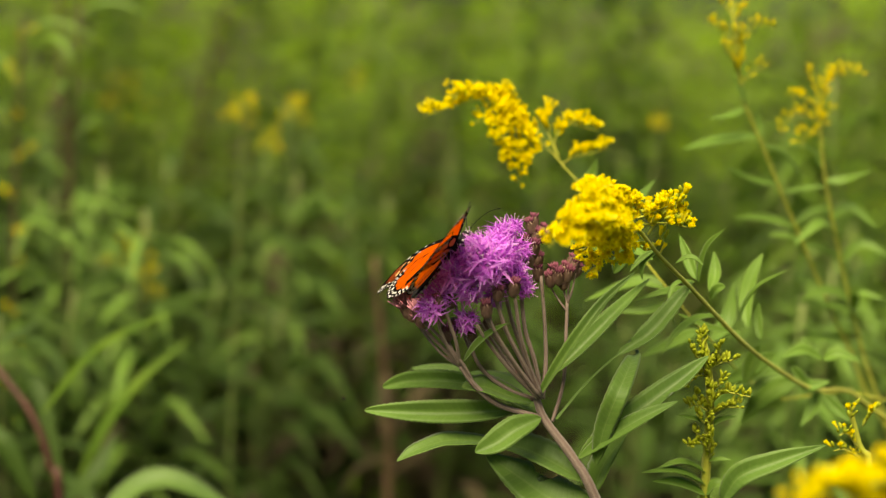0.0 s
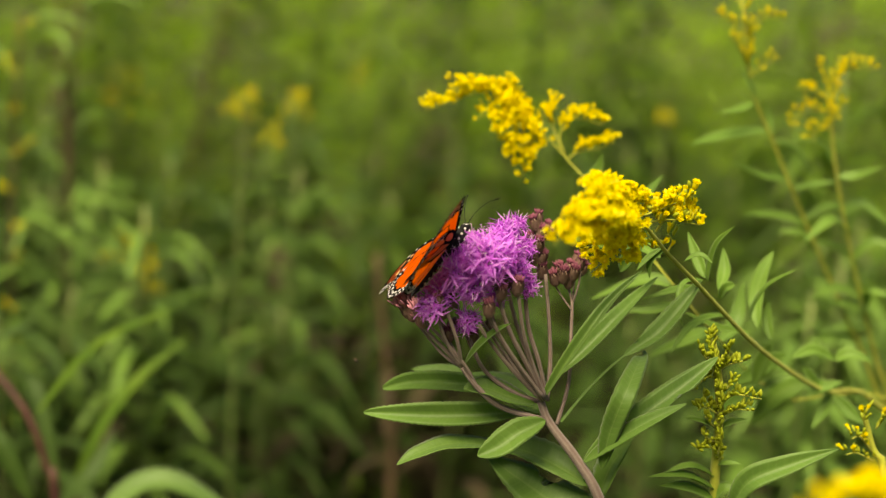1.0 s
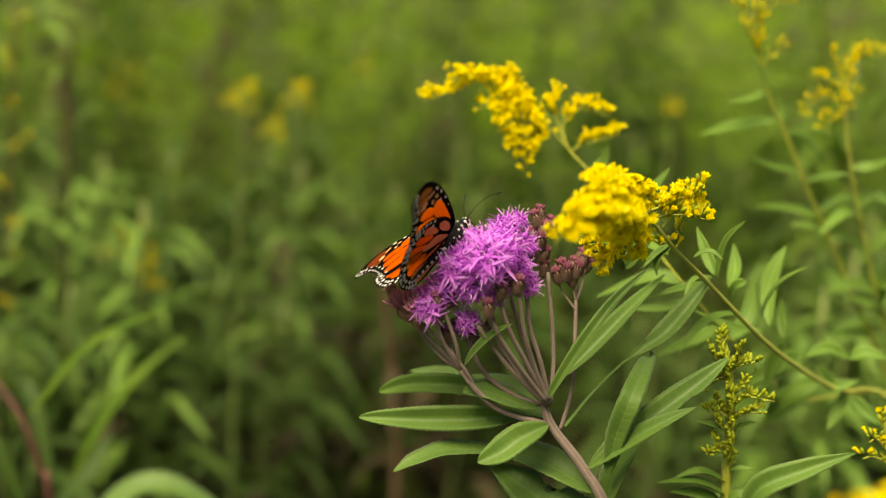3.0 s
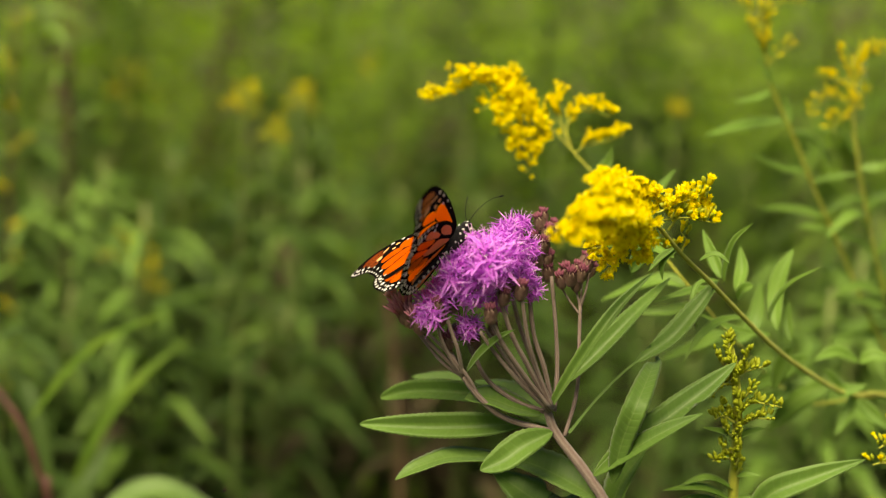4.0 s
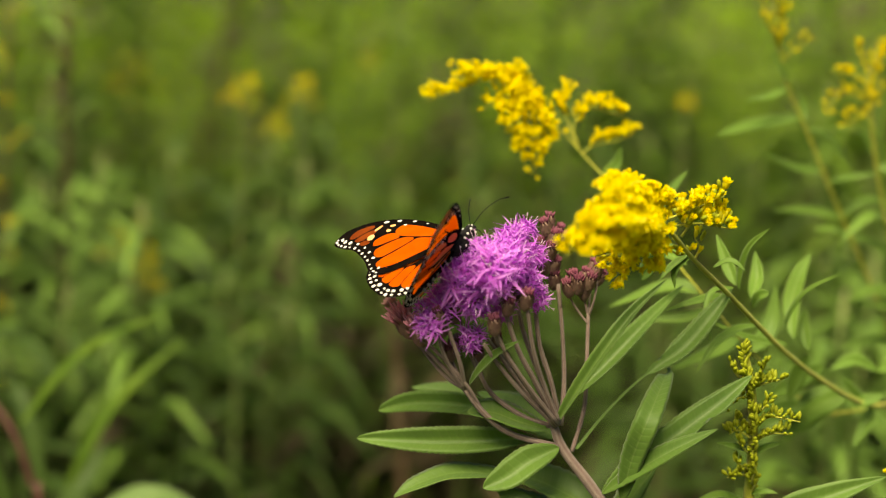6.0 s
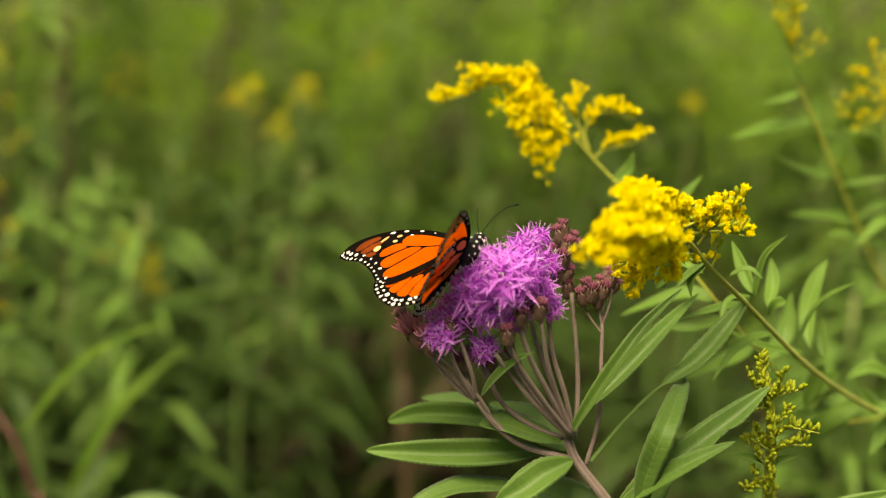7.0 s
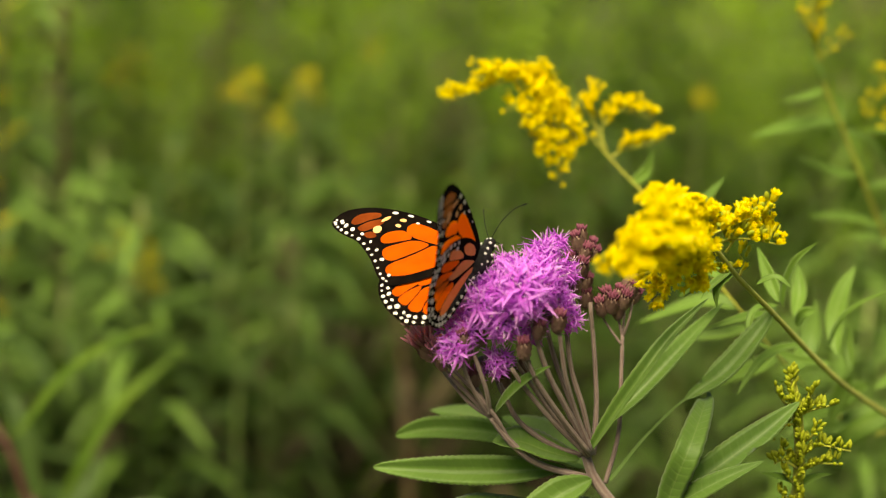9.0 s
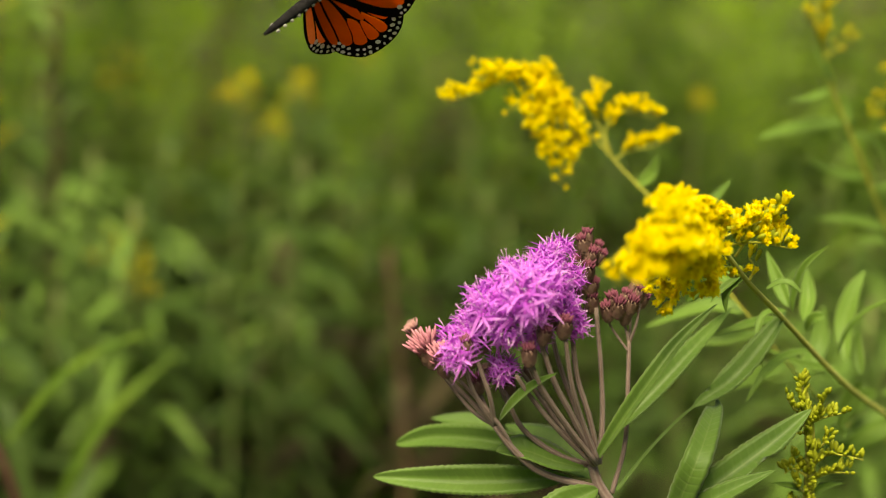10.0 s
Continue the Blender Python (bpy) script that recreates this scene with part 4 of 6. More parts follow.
def make_bud_goldenrod():
    g = thing("goldenrod", "small upright goldenrod spike of olive-yellow closed buds", "wildflower")
    gold_stem(g, [(0.0936, 0.0100, 1.1323), (0.0969, 0.0110, 1.1214), (0.0999, 0.0140, 1.1053), (0.1017, 0.0180, 1.0862), (0.1033, 0.0220, 1.0642), (0.112, 0.03, 0.95), (0.12, 0.03, 0.5), (0.12, 0.03, -0.06)], 0.0015, 0.0025, 24)
    for p, q, r, n in (((0.0949, 0.0080, 1.1243), (0.0929, 0.0080, 1.1317), (0.0925, 0.0080, 1.1354), 26), ((0.0976, 0.0100, 1.1130), (0.0962, 0.0080, 1.1201), (0.0941, 0.0070, 1.1267), 24), ((0.0998, 0.0120, 1.0993), (0.0992, 0.0090, 1.1079), (0.0974, 0.0080, 1.1158), 22), ((0.0990, 0.0120, 1.1026), (0.0937, 0.0100, 1.1057), (0.0906, 0.0080, 1.1048), 12), ((0.1013, 0.0150, 1.0849), (0.1014, 0.0120, 1.0916), (0.0997, 0.0110, 1.0985), 12), ((0.0971, 0.0110, 1.1204), (0.0992, 0.0080, 1.1272), (0.0997, 0.0060, 1.1312), 14), ((0.0964, 0.0110, 1.1225), (0.0914, 0.0080, 1.1258), (0.0882, 0.0060, 1.1300), 14),
                       ((0.0971, 0.0110, 1.1204), (0.1008, 0.0090, 1.1234), (0.1074, 0.0070, 1.1264), 16), ((0.0980, 0.0120, 1.1168), (0.0932, 0.0100, 1.1175), (0.0881, 0.0080, 1.1129), 14),
                       ((0.0991, 0.0130, 1.1100), (0.1017, 0.0090, 1.1147), (0.1026, 0.0080, 1.1188), 12), ((0.0998, 0.0140, 1.1049), (0.1043, 0.0100, 1.1113), (0.1145, 0.0080, 1.1109), 20),
                       ((0.1004, 0.0150, 1.1001), (0.1050, 0.0100, 1.1052), (0.1108, 0.0080, 1.1062), 16), ((0.1003, 0.0150, 1.1017), (0.0956, 0.0120, 1.1074), (0.0924, 0.0100, 1.1104), 10),
                       ((0.1007, 0.0160, 1.0947), (0.0969, 0.0120, 1.0986), (0.0941, 0.0100, 1.1017), 10), ((0.1017, 0.0180, 1.0862), (0.0968, 0.0140, 1.0883), (0.0922, 0.0120, 1.0875), 14),
                       ((0.1015, 0.0180, 1.0884), (0.0971, 0.0140, 1.0917), (0.0937, 0.0120, 1.0944), 8), ((0.1023, 0.0190, 1.0802), (0.1029, 0.0160, 1.0836), (0.1038, 0.0150, 1.0865), 6)):
        spray(g, [p, q, r], int(n * 1.7), 0.0022, (2,), (0, -0.3, 0.8), 0.8)
    gold_leaf(g, [(0.1009, 0.0160, 1.0954), (0.0948, 0.0120, 1.0985), (0.0870, 0.0100, 1.1008)], 0.003, (0, -0.5, 1), n=10)
    gold_leaf(g, [(0.1009, 0.0160, 1.0947), (0.1053, 0.0140, 1.0986), (0.1106, 0.0120, 1.1014)], 0.003, (0, -0.5, 1), n=10)
    gold_leaf(g, [(0.1026, 0.0180, 1.0799), (0.1064, 0.0160, 1.0815), (0.1111, 0.0150, 1.0820)], 0.0025, (0, -0.5, 1), n=10)
    gold_leaf(g, [(0.1028, 0.0200, 1.0741), (0.0916, 0.0160, 1.0789), (0.0804, 0.0120, 1.0768)], 0.0036, (0, -0.35, 1), fold=34)
    gold_leaf(g, [(0.1029, 0.0200, 1.0691), (0.0894, 0.0140, 1.0753), (0.0742, 0.0080, 1.0764)], 0.0042, (0, -0.35, 1), fold=34)
    gold_leaf(g, [(0.1032, 0.0200, 1.0645), (0.0914, 0.0160, 1.0697), (0.0798, 0.0120, 1.0717)], 0.005, (0, -0.5, 0.9))
    gold_leaf(g, [(0.1033, 0.0200, 1.0649), (0.1068, 0.0180, 1.0701), (0.1130, 0.0160, 1.0695)], 0.005, (0, -0.5, 0.9))
    leaf(g, [(0.1085, 0.0120, 1.0650), (0.1143, 0.0100, 1.0769), (0.1292, 0.0090, 1.0851), (0.1469, 0.0090, 1.0931)], 0.0056, (-0.25, -0.8, 0.5), fold=34, n=28, wave=0.06)
    return g


def make_far_goldenrod_pair():
    g = thing("goldenrod", "tall goldenrod with lance leaves and a small yellow top", "wildflower")
    gold_stem(g, [(0.1233, 0.1900, 1.2664), (0.1302, 0.1900, 1.2347), (0.1353, 0.1920, 1.2158), (0.1475, 0.1980, 1.1953), (0.1636, 0.2060, 1.1671), (0.1808, 0.2140, 1.1379), (0.2044, 0.2220, 1.0974), (0.2261, 0.2300, 1.0598),
                  (0.27, 0.24, 0.95), (0.30, 0.25, 0.5), (0.30, 0.25, -0.06)], 0.0006, 0.0013, 30)
    for p, q, r, n in (((0.1307, 0.1900, 1.2293), (0.1256, 0.1860, 1.2372), (0.1187, 0.1820, 1.2449), 22), ((0.1293, 0.1900, 1.2373), (0.1305, 0.1880, 1.2455), (0.1256, 0.1860, 1.2506), 22),
                       ((0.1285, 0.1900, 1.2427), (0.1209, 0.1900, 1.2502), (0.1130, 0.1900, 1.2537), 22), ((0.1274, 0.1900, 1.2453), (0.1372, 0.1920, 1.2539), (0.1472, 0.1940, 1.2534), 24),
                       ((0.1296, 0.1900, 1.2319), (0.1311, 0.1860, 1.2363), (0.1250, 0.1840, 1.2400), 14), ((0.1319, 0.1900, 1.2239), (0.1397, 0.1920, 1.2311), (0.1458, 0.1940, 1.2341), 12),
                       ((0.1258, 0.1900, 1.2559), (0.1300, 0.1900, 1.2668), (0.1238, 0.1900, 1.2744), 30), ((0.1249, 0.1900, 1.2585), (0.1166, 0.1900, 1.2660), (0.1107, 0.1900, 1.2709), 24)):
        spray(g, [p, q, r], int(n * 1.5), 0.0040, (1, 2, 2, 2), (0, -0.3, 0.8), 0.66)
    for p, q, r, h in (((0.1368, 0.1920, 1.2118), (0.1272, 0.1850, 1.2076), (0.1144, 0.1700, 1.2070), 0.006), ((0.1457, 0.1970, 1.1981), (0.1241, 0.1900, 1.1938), (0.1035, 0.1750, 1.1902), 0.011),
                       ((0.1605, 0.2050, 1.1728), (0.1461, 0.2000, 1.1739), (0.1275, 0.1900, 1.1818), 0.008), ((0.1630, 0.2060, 1.1679), (0.1730, 0.2000, 1.1714), (0.1831, 0.1950, 1.1748), 0.006),
                       ((0.1736, 0.2100, 1.1498), (0.1564, 0.2050, 1.1532), (0.1368, 0.1950, 1.1547), 0.009), ((0.1806, 0.2140, 1.1393), (0.1688, 0.2050, 1.1445), (0.1556, 0.1950, 1.1468), 0.0085),
                       ((0.1475, 0.1980, 1.1953), (0.1460, 0.2000, 1.2034), (0.1440, 0.2000, 1.2108), 0.006), ((0.1367, 0.1920, 1.2132), (0.1321, 0.1900, 1.2212), (0.1264, 0.1900, 1.2290), 0.005),
                       ((0.1966, 0.2200, 1.1094), (0.2104, 0.2150, 1.1055), (0.1770, 0.2000, 1.1126), 0.008), ((0.2041, 0.2220, 1.1004), (0.1913, 0.2100, 1.1083), (0.1756, 0.2000, 1.1119), 0.008),
                       ((0.1800, 0.2140, 1.1393), (0.1935, 0.2200, 1.1362), (0.2093, 0.2200, 1.1253), 0.009), ((0.1720, 0.2100, 1.1512), (0.1867, 0.2150, 1.1586), (0.2055, 0.2200, 1.1562), 0.008),
                       ((0.1483, 0.2000, 1.1924), (0.1622, 0.2100, 1.1879), (0.1763, 0.2150, 1.1739), 0.008), ((0.2126, 0.2250, 1.0850), (0.1991, 0.2200, 1.0884), (0.1794, 0.2100, 1.0865), 0.009)):
        gold_leaf(g, [p, q, r], h * 0.6, (-0.1, -0.6, 0.8), n=12)
    k = thing("goldenrod", "goldenrod with a drooping comb of yellow florets", "wildflower")
    gold_stem(k, [(0.1731, 0.2000, 1.2233), (0.1773, 0.2000, 1.2069), (0.1815, 0.2020, 1.1873), (0.1927, 0.2080, 1.1529), (0.2082, 0.2150, 1.1114), (0.2267, 0.2250, 1.0675), (0.29, 0.24, 0.9), (0.31, 0.25, 0.4), (0.31, 0.25, -0.06)], 0.0005, 0.0012, 26)
    for p, q, r, n in (((0.1767, 0.2000, 1.2069), (0.1783, 0.1980, 1.2292), (0.1952, 0.1960, 1.2326), 34), ((0.1766, 0.2000, 1.2124), (0.1772, 0.1980, 1.2264), (0.1815, 0.1970, 1.2344), 20),
                       ((0.1752, 0.2000, 1.2151), (0.1642, 0.1980, 1.2200), (0.1610, 0.1970, 1.2171), 16), ((0.1765, 0.2000, 1.2082), (0.1625, 0.1980, 1.2103), (0.1574, 0.1970, 1.1997), 24),
                       ((0.1779, 0.2000, 1.2014), (0.1705, 0.1980, 1.2011), (0.1690, 0.1970, 1.1927), 18), ((0.1751, 0.2000, 1.2206), (0.1706, 0.2000, 1.2286), (0.1688, 0.2000, 1.2318), 12),
                       ((0.1781, 0.2000, 1.2042), (0.1809, 0.2000, 1.2113), (0.1833, 0.2000, 1.2142), 10)):
        spray(k, [p, q, r], int(n * 1.6), 0.0038, (1, 1, 2, 2), (-0.1, -0.3, 0.8), 0.68)
    for p, q, r, h in (((0.1829, 0.2030, 1.1817), (0.1734, 0.2000, 1.1926), (0.1547, 0.1900, 1.1953), 0.005), ((0.1847, 0.2040, 1.1760), (0.1947, 0.2000, 1.1772), (0.2049, 0.1900, 1.1848), 0.008),
                       ((0.1913, 0.2070, 1.1559), (0.1993, 0.2050, 1.1625), (0.2146, 0.2000, 1.1529), 0.008), ((0.2000, 0.2100, 1.1326), (0.2088, 0.2050, 1.1429), (0.2220, 0.2000, 1.1390), 0.009),
                       ((0.2082, 0.2150, 1.1114), (0.1933, 0.2100, 1.1159), (0.1784, 0.2000, 1.1127), 0.0085), ((0.2107, 0.2160, 1.1053), (0.2076, 0.2000, 1.1177), (0.2189, 0.1900, 1.1178), 0.007),
                       ((0.1954, 0.2100, 1.1469), (0.1835, 0.2000, 1.1536), (0.1684, 0.1900, 1.1429), 0.008)):
        gold_leaf(k, [p, q, r], h * 0.72, (-0.1, -0.6, 0.8), n=12)


def make_near_goldenrod():
    g = thing("goldenrod", "bright yellow goldenrod plume close by, in full bloom", "wildflower")
    gold_stem(g, [(0.0893, -0.2050, 1.1550), (0.1038, -0.2000, 1.1493), (0.125, -0.19, 1.05), (0.16, -0.18, 0.7), (0.17, -0.18, -0.06)], 0.0010, 0.003, 20)
    for p, q, r, n in (((0.1031, -0.2000, 1.1434), (0.0840, -0.2050, 1.1539), (0.0690, -0.2100, 1.1499), 46), ((0.1041, -0.2000, 1.1464), (0.0918, -0.2050, 1.1566), (0.0792, -0.2100, 1.1555), 40),
                       ((0.1053, -0.2000, 1.1479), (0.0986, -0.2000, 1.1576), (0.0935, -0.2050, 1.1596), 30), ((0.1081, -0.2000, 1.1481), (0.1056, -0.2000, 1.1567), (0.0999, -0.2000, 1.1577), 30),
                       ((0.1065, -0.2000, 1.1392), (0.0917, -0.2000, 1.1454), (0.0783, -0.2050, 1.1433), 36), ((0.1160, -0.1950, 1.1425), (0.1148, -0.1950, 1.1513), (0.1088, -0.1950, 1.1545), 30),
                       ((0.1121, -0.1900, 1.1402), (0.1025, -0.1950, 1.1488), (0.0879, -0.2000, 1.1539), 34)):
        spray(g, [p, q, r], int(n * 1.2), 0.0030, (0, 0, 1), (-0.2, -0.2, 1), 0.8)
    g.location = (0.008, 0, -0.005)
    k = thing("goldenrod", "goldenrod twigs with green-yellow opening buds", "wildflower")
    gold_stem(k, [(0.1617, 0.0300, 1.1003), (0.1666, 0.0300, 1.0868), (0.1739, 0.0300, 1.0640), (0.19, 0.04, 0.9), (0.2, 0.05, 0.4), (0.2, 0.05, -0.06)], 0.001, 0.0024, 16)
    for p, q, r, n in (((0.1656, 0.0300, 1.0867), (0.1593, 0.0260, 1.0934), (0.1556, 0.0240, 1.0927), 14), ((0.1641, 0.0300, 1.0936), (0.1606, 0.0280, 1.0997), (0.1611, 0.0260, 1.1049), 14), ((0.1668, 0.0300, 1.0822), (0.1590, 0.0260, 1.0865), (0.1542, 0.0240, 1.0861), 12),
                       ((0.1666, 0.0300, 1.0960), (0.1686, 0.0280, 1.1014), (0.1699, 0.0260, 1.1044), 14)):
        spray(k, [p, q, r], n, 0.003, (2, 2, 2, 1), (0, -0.2, 1), 0.8)


make_bright_goldenrod()
make_arching_goldenrod()
make_bud_goldenrod()
make_far_goldenrod_pair()
make_near_goldenrod()


# ---- butterfly ----
from mathutils.geometry import delaunay_2d_cdt

# wing plan in millimetres: x outwards from the body, y forwards
FORE_EDGE = [(-1.1, -1.6), (-0.9, 3.5), (3.7, 6.1), (11.5, 8.1), (19.0, 9.1), (26.4, 9.3), (33.9, 8.5), (39.8, 6.9), (43.9, 4.7), (45.9, 2.0), (46.5, -1.2), (44.3, -3.5), (40.2, -5.1), (35.3, -6.3), (30.9, -9.1), (26.8, -12.6), (23.1, -16.6), (19.7, -18.7), (15.6, -17.7), (9.3, -12.6), (3.2, -6.3)]
FORE_CELLS = [[(1.1, 2.2), (4.1, 3.9), (11.5, 5.5), (19.0, 6.3), (21.6, 5.7), (22.5, 3.7), (21.8, 1.8), (18.6, 0.6), (11.5, 0.8), (4.1, 1.8)],
 [(22.5, 2.2), (18.8, 0.2), (21.8, -1.6), (25.9, -4.3), (27.7, -4.3), (28.6, -2.6), (27.7, -0.4), (25.1, 1.4)],
 [(18.2, -0.2), (13.0, 0.2), (14.5, -2.4), (17.9, -6.3), (21.2, -9.9), (23.4, -10.1), (25.5, -8.3), (25.7, -6.1), (21.8, -2.8)],
 [(1.5, 1.4), (7.8, 0.4), (12.1, 0.0), (13.8, -2.6), (17.5, -7.3), (20.5, -10.3), (21.9, -12.6), (21.2, -14.6), (18.6, -15.2), (14.3, -13.0), (9.3, -8.3), (4.1, -2.8)]]
FORE_DUSKY = [[(40.4, 0.2), (40.0, 3.2), (37.2, 5.1), (33.3, 6.3), (32.4, 5.3), (35.7, 2.8), (38.5, 0.0)],
 [(37.6, -1.2), (35.0, 2.0), (31.6, 4.1), (30.3, 3.2), (32.4, 0.6), (35.3, -2.0)],
 [(34.6, -3.0), (32.4, -1.4), (30.1, -2.6), (32.2, -3.9)]]
HIND_EDGE = [(-0.9, 0.2), (2.2, 2.2), (5.4, 2.0), (10.1, -0.1), (15.0, -4.0), (18.6, -8.4), (20.5, -12.4), (21.3, -16.0), (20.3, -20.4), (18.0, -24.0), (14.5, -26.8), (9.6, -29.0), (5.5, -29.6), (0.7, -27.6), (-2.1, -24.9), (-3.7, -21.1), (-4.7, -16.0), (-4.8, -9.6), (-4.4, -4.0), (-2.5, -0.7)]
HIND_CELLS = [[(11.0, -4.0), (9.6, -1.6), (6.5, 0.3), (3.4, 0.7), (2.1, -0.4), (4.7, -2.6), (8.0, -4.5)],
 [(15.9, -11.7), (16.5, -10.5), (14.8, -8.3), (11.1, -6.0), (7.9, -5.2), (8.4, -6.8), (12.0, -10.0), (14.6, -12.6)],
 [(9.6, -15.4), (8.4, -12.0), (7.7, -8.3), (6.1, -5.6), (2.2, -2.6), (0.5, -1.4), (1.3, -4.1), (3.7, -8.7), (6.3, -13.2), (8.1, -15.1)],
 [(16.7, -15.2), (13.2, -11.7), (8.8, -7.7), (9.0, -10.1), (11.6, -14.1), (14.9, -17.4), (16.5, -16.8)],
 [(15.4, -20.1), (14.2, -17.6), (11.1, -14.4), (8.8, -11.9), (9.6, -15.2), (11.3, -18.3), (12.7, -21.9), (14.7, -21.7)],
 [(12.5, -22.6), (10.9, -18.7), (8.7, -15.4), (7.9, -15.7), (8.3, -20.2), (8.9, -23.7), (10.8, -23.7)],
 [(8.4, -24.0), (7.8, -20.1), (7.4, -15.7), (4.7, -13.2), (4.2, -15.5), (4.7, -19.7), (4.1, -23.7), (6.4, -24.8)],
 [(3.7, -23.3), (4.1, -19.3), (3.7, -13.9), (2.1, -8.3), (-0.3, -2.9), (-1.2, -3.7), (-0.7, -9.8), (-0.0, -16.3), (0.4, -22.7), (1.9, -23.8)],
 [(-0.5, -22.8), (-0.7, -16.6), (-1.6, -10.2), (-2.0, -3.8), (-3.1, -2.9), (-3.8, -8.7), (-3.5, -15.6), (-2.8, -21.7)]]
FORE_MARKS = [(31.1, 0.0, 1.5, 1.7, 0, 1), (30.3, 4.7, 0.7, 1.9, 35, 1), (24.9, 5.9, 1.2, 0.7, -10, 1), (25.5, 3.4, 1.1, 0.7, 10, 1), (28.6, 7.9, 1.2, 0.6, -10, 0), (23.4, 8.3, 1.1, 0.5, 0, 0), (17.1, 8.1, 0.9, 0.4, 0, 0), (20.1, 6.3, 0.7, 0.4, 0, 0), (11.5, 7.1, 0.6, 0.2, 0, 0)]


def inside(p, ring):
    x, y = p
    hit = False
    for (x0, y0), (x1, y1) in zip(ring, ring[1:] + ring[:1]):
        if (y0 > y) != (y1 > y) and x < (x1 - x0) * (y - y0) / (y1 - y0) + x0:
            hit = not hit
    return hit


def ring_of(points, n):
    return [(v.x / 1000, v.y / 1000) for v in spline([(x, y, 0) for x, y in points], n, True)]


def rounded(points, reach):
    """A closed outline with its corners cut twice, then widened by reach."""
    ring = [Vector((x / 1000, y / 1000)) for x, y in points]
    for _ in range(2):
        ring = [q for a, b in zip(ring, ring[1:] + ring[:1]) for q in (a * 0.78 + b * 0.22, a * 0.22 + b * 0.78)]
    turn = 1 if sum(a.x * b.y - b.x * a.y for a, b in zip(ring, ring[1:] + ring[:1])) > 0 else -1
    out = []
    for a, p, b in zip(ring[-1:] + ring[:-1], ring, ring[1:] + ring[:1]):
        t = (b - a).normalized()
        out.append((p.x + turn * t.y * reach, p.y - turn * t.x * reach))
    return out


def filled(rings, outline, holes, side, lift):
    """A thin arched sheet inside outline and outside holes: its places and faces."""
    pts, edges = [], []
    for ring in rings:
        first = len(pts)
        pts += [Vector(p) for p in ring]
        edges += [(first + k, first + (k + 1) % len(ring)) for k in range(len(ring))]
    for i in range(-24, 25):
        for j in range(-16, 17):
            p = (i * 0.0021 + 0.0003, j * 0.0021 + 0.0002)
            if inside(p, outline) and not any(inside(p, r) for r in holes):
                pts.append(Vector(p))
    co, _, faces, *_ = delaunay_2d_cdt(pts, edges, [], 0, 1e-7)
    kept = []
    for f in faces:
        m = sum((co[i] for i in f), Vector((0, 0))) / len(f)
        if inside(m, outline) and not any(inside(m, r) for r in holes):
            kept.append(tuple(f))
    return [(side * p.x, p.y, dome(p.x, p.y) + lift) for p in co], kept


def dome(x, y):
    """The gentle arch of a wing."""
    return -3.0 * x * x


def make_wing(parent, name, edge, cells, dusky, marks, spot_rows, side, under, label):
    """side: 1 or -1. The membrane is dark; the cells between its veins are their own pieces, with an upper and a lower skin."""
    outline = ring_of(edge, 84)
    rings = [rounded(c, 0.00010) for c in cells] + [rounded(c, 0.0003) for c in dusky]
    b = Build()
    verts, faces = filled([outline] + rings, outline, rings, side, 0)
    for v in verts:
        b.vert(v)
    for f in faces:
        b.face(f if side > 0 else f[::-1])
    wing = part(name, b, (WING_BLACK,), parent, label)
    for i, ring in enumerate(rings):
        c = Build()
        for z, slot in ((0.00006, 0), (-0.00006, 1)):
            verts, faces = filled([ring], ring, [], side, z)
            first = len(c.verts)
            for v in verts:
                c.vert(v)
            for f in faces:
                f = tuple(first + k for k in f)
                c.face(f if (slot == 0) == (side > 0) else f[::-1], slot)
        dark = i >= len(cells)
        part("wing_cell", c, (DUSK_TOP if dark else ORANGE_TOP, DUSK_UNDER if dark else under[i]), wing)
    # pale spots along the margin and near the tip, on both skins
    s = Build()

    def spot(x, y, rx, ry, turn, slot):
        for z in (0.00009, -0.00009):
            ids = []
            small = 0.95 if z > 0 else 1.2
            for k in range(8):
                a = 2 * math.pi * k / 8
                px, py = small * rx * math.cos(a), small * ry * math.sin(a)
                qx, qy = x + px * math.cos(turn) - py * math.sin(turn), y + px * math.sin(turn) + py * math.cos(turn)
                ids.append(s.vert((side * qx, qy, dome(qx, qy) + z)))
            s.face(ids if (z > 0) == (side > 0) else list(reversed(ids)), slot)

    n = len(outline)
    centre = Vector((sum(p[0] for p in outline) / n, sum(p[1] for p in outline) / n))
    for first, last, inset, count, r in spot_rows:
        for k in range(count):
            i = (first + (last - first) * (k + 0.5) / count) * n
            p, q = Vector(outline[int(i) % n]), Vector(outline[(int(i) + 1) % n])
            t = (q - p).normalized()
            inn = Vector((-t.y, t.x))
            if inn.dot(centre - p) < 0:
                inn = -inn
            c = p + (q - p) * (i % 1) + inn * inset
            if not any(inside(c, ring) for ring in rings):
                g = r * random.uniform(0.75, 1.25)
                spot(c.x, c.y, g, g * random.uniform(0.7, 1.0), random.uniform(0, 3), 0)
    for x, y, rx, ry, turn, slot in marks:
        spot(x / 1000, y / 1000, rx / 1000, ry / 1000, radians(turn), slot)
    part("spot_pattern", s, (WING_WHITE, WING_CREAM), wing, "white and cream spots", smooth=False)
    return wing


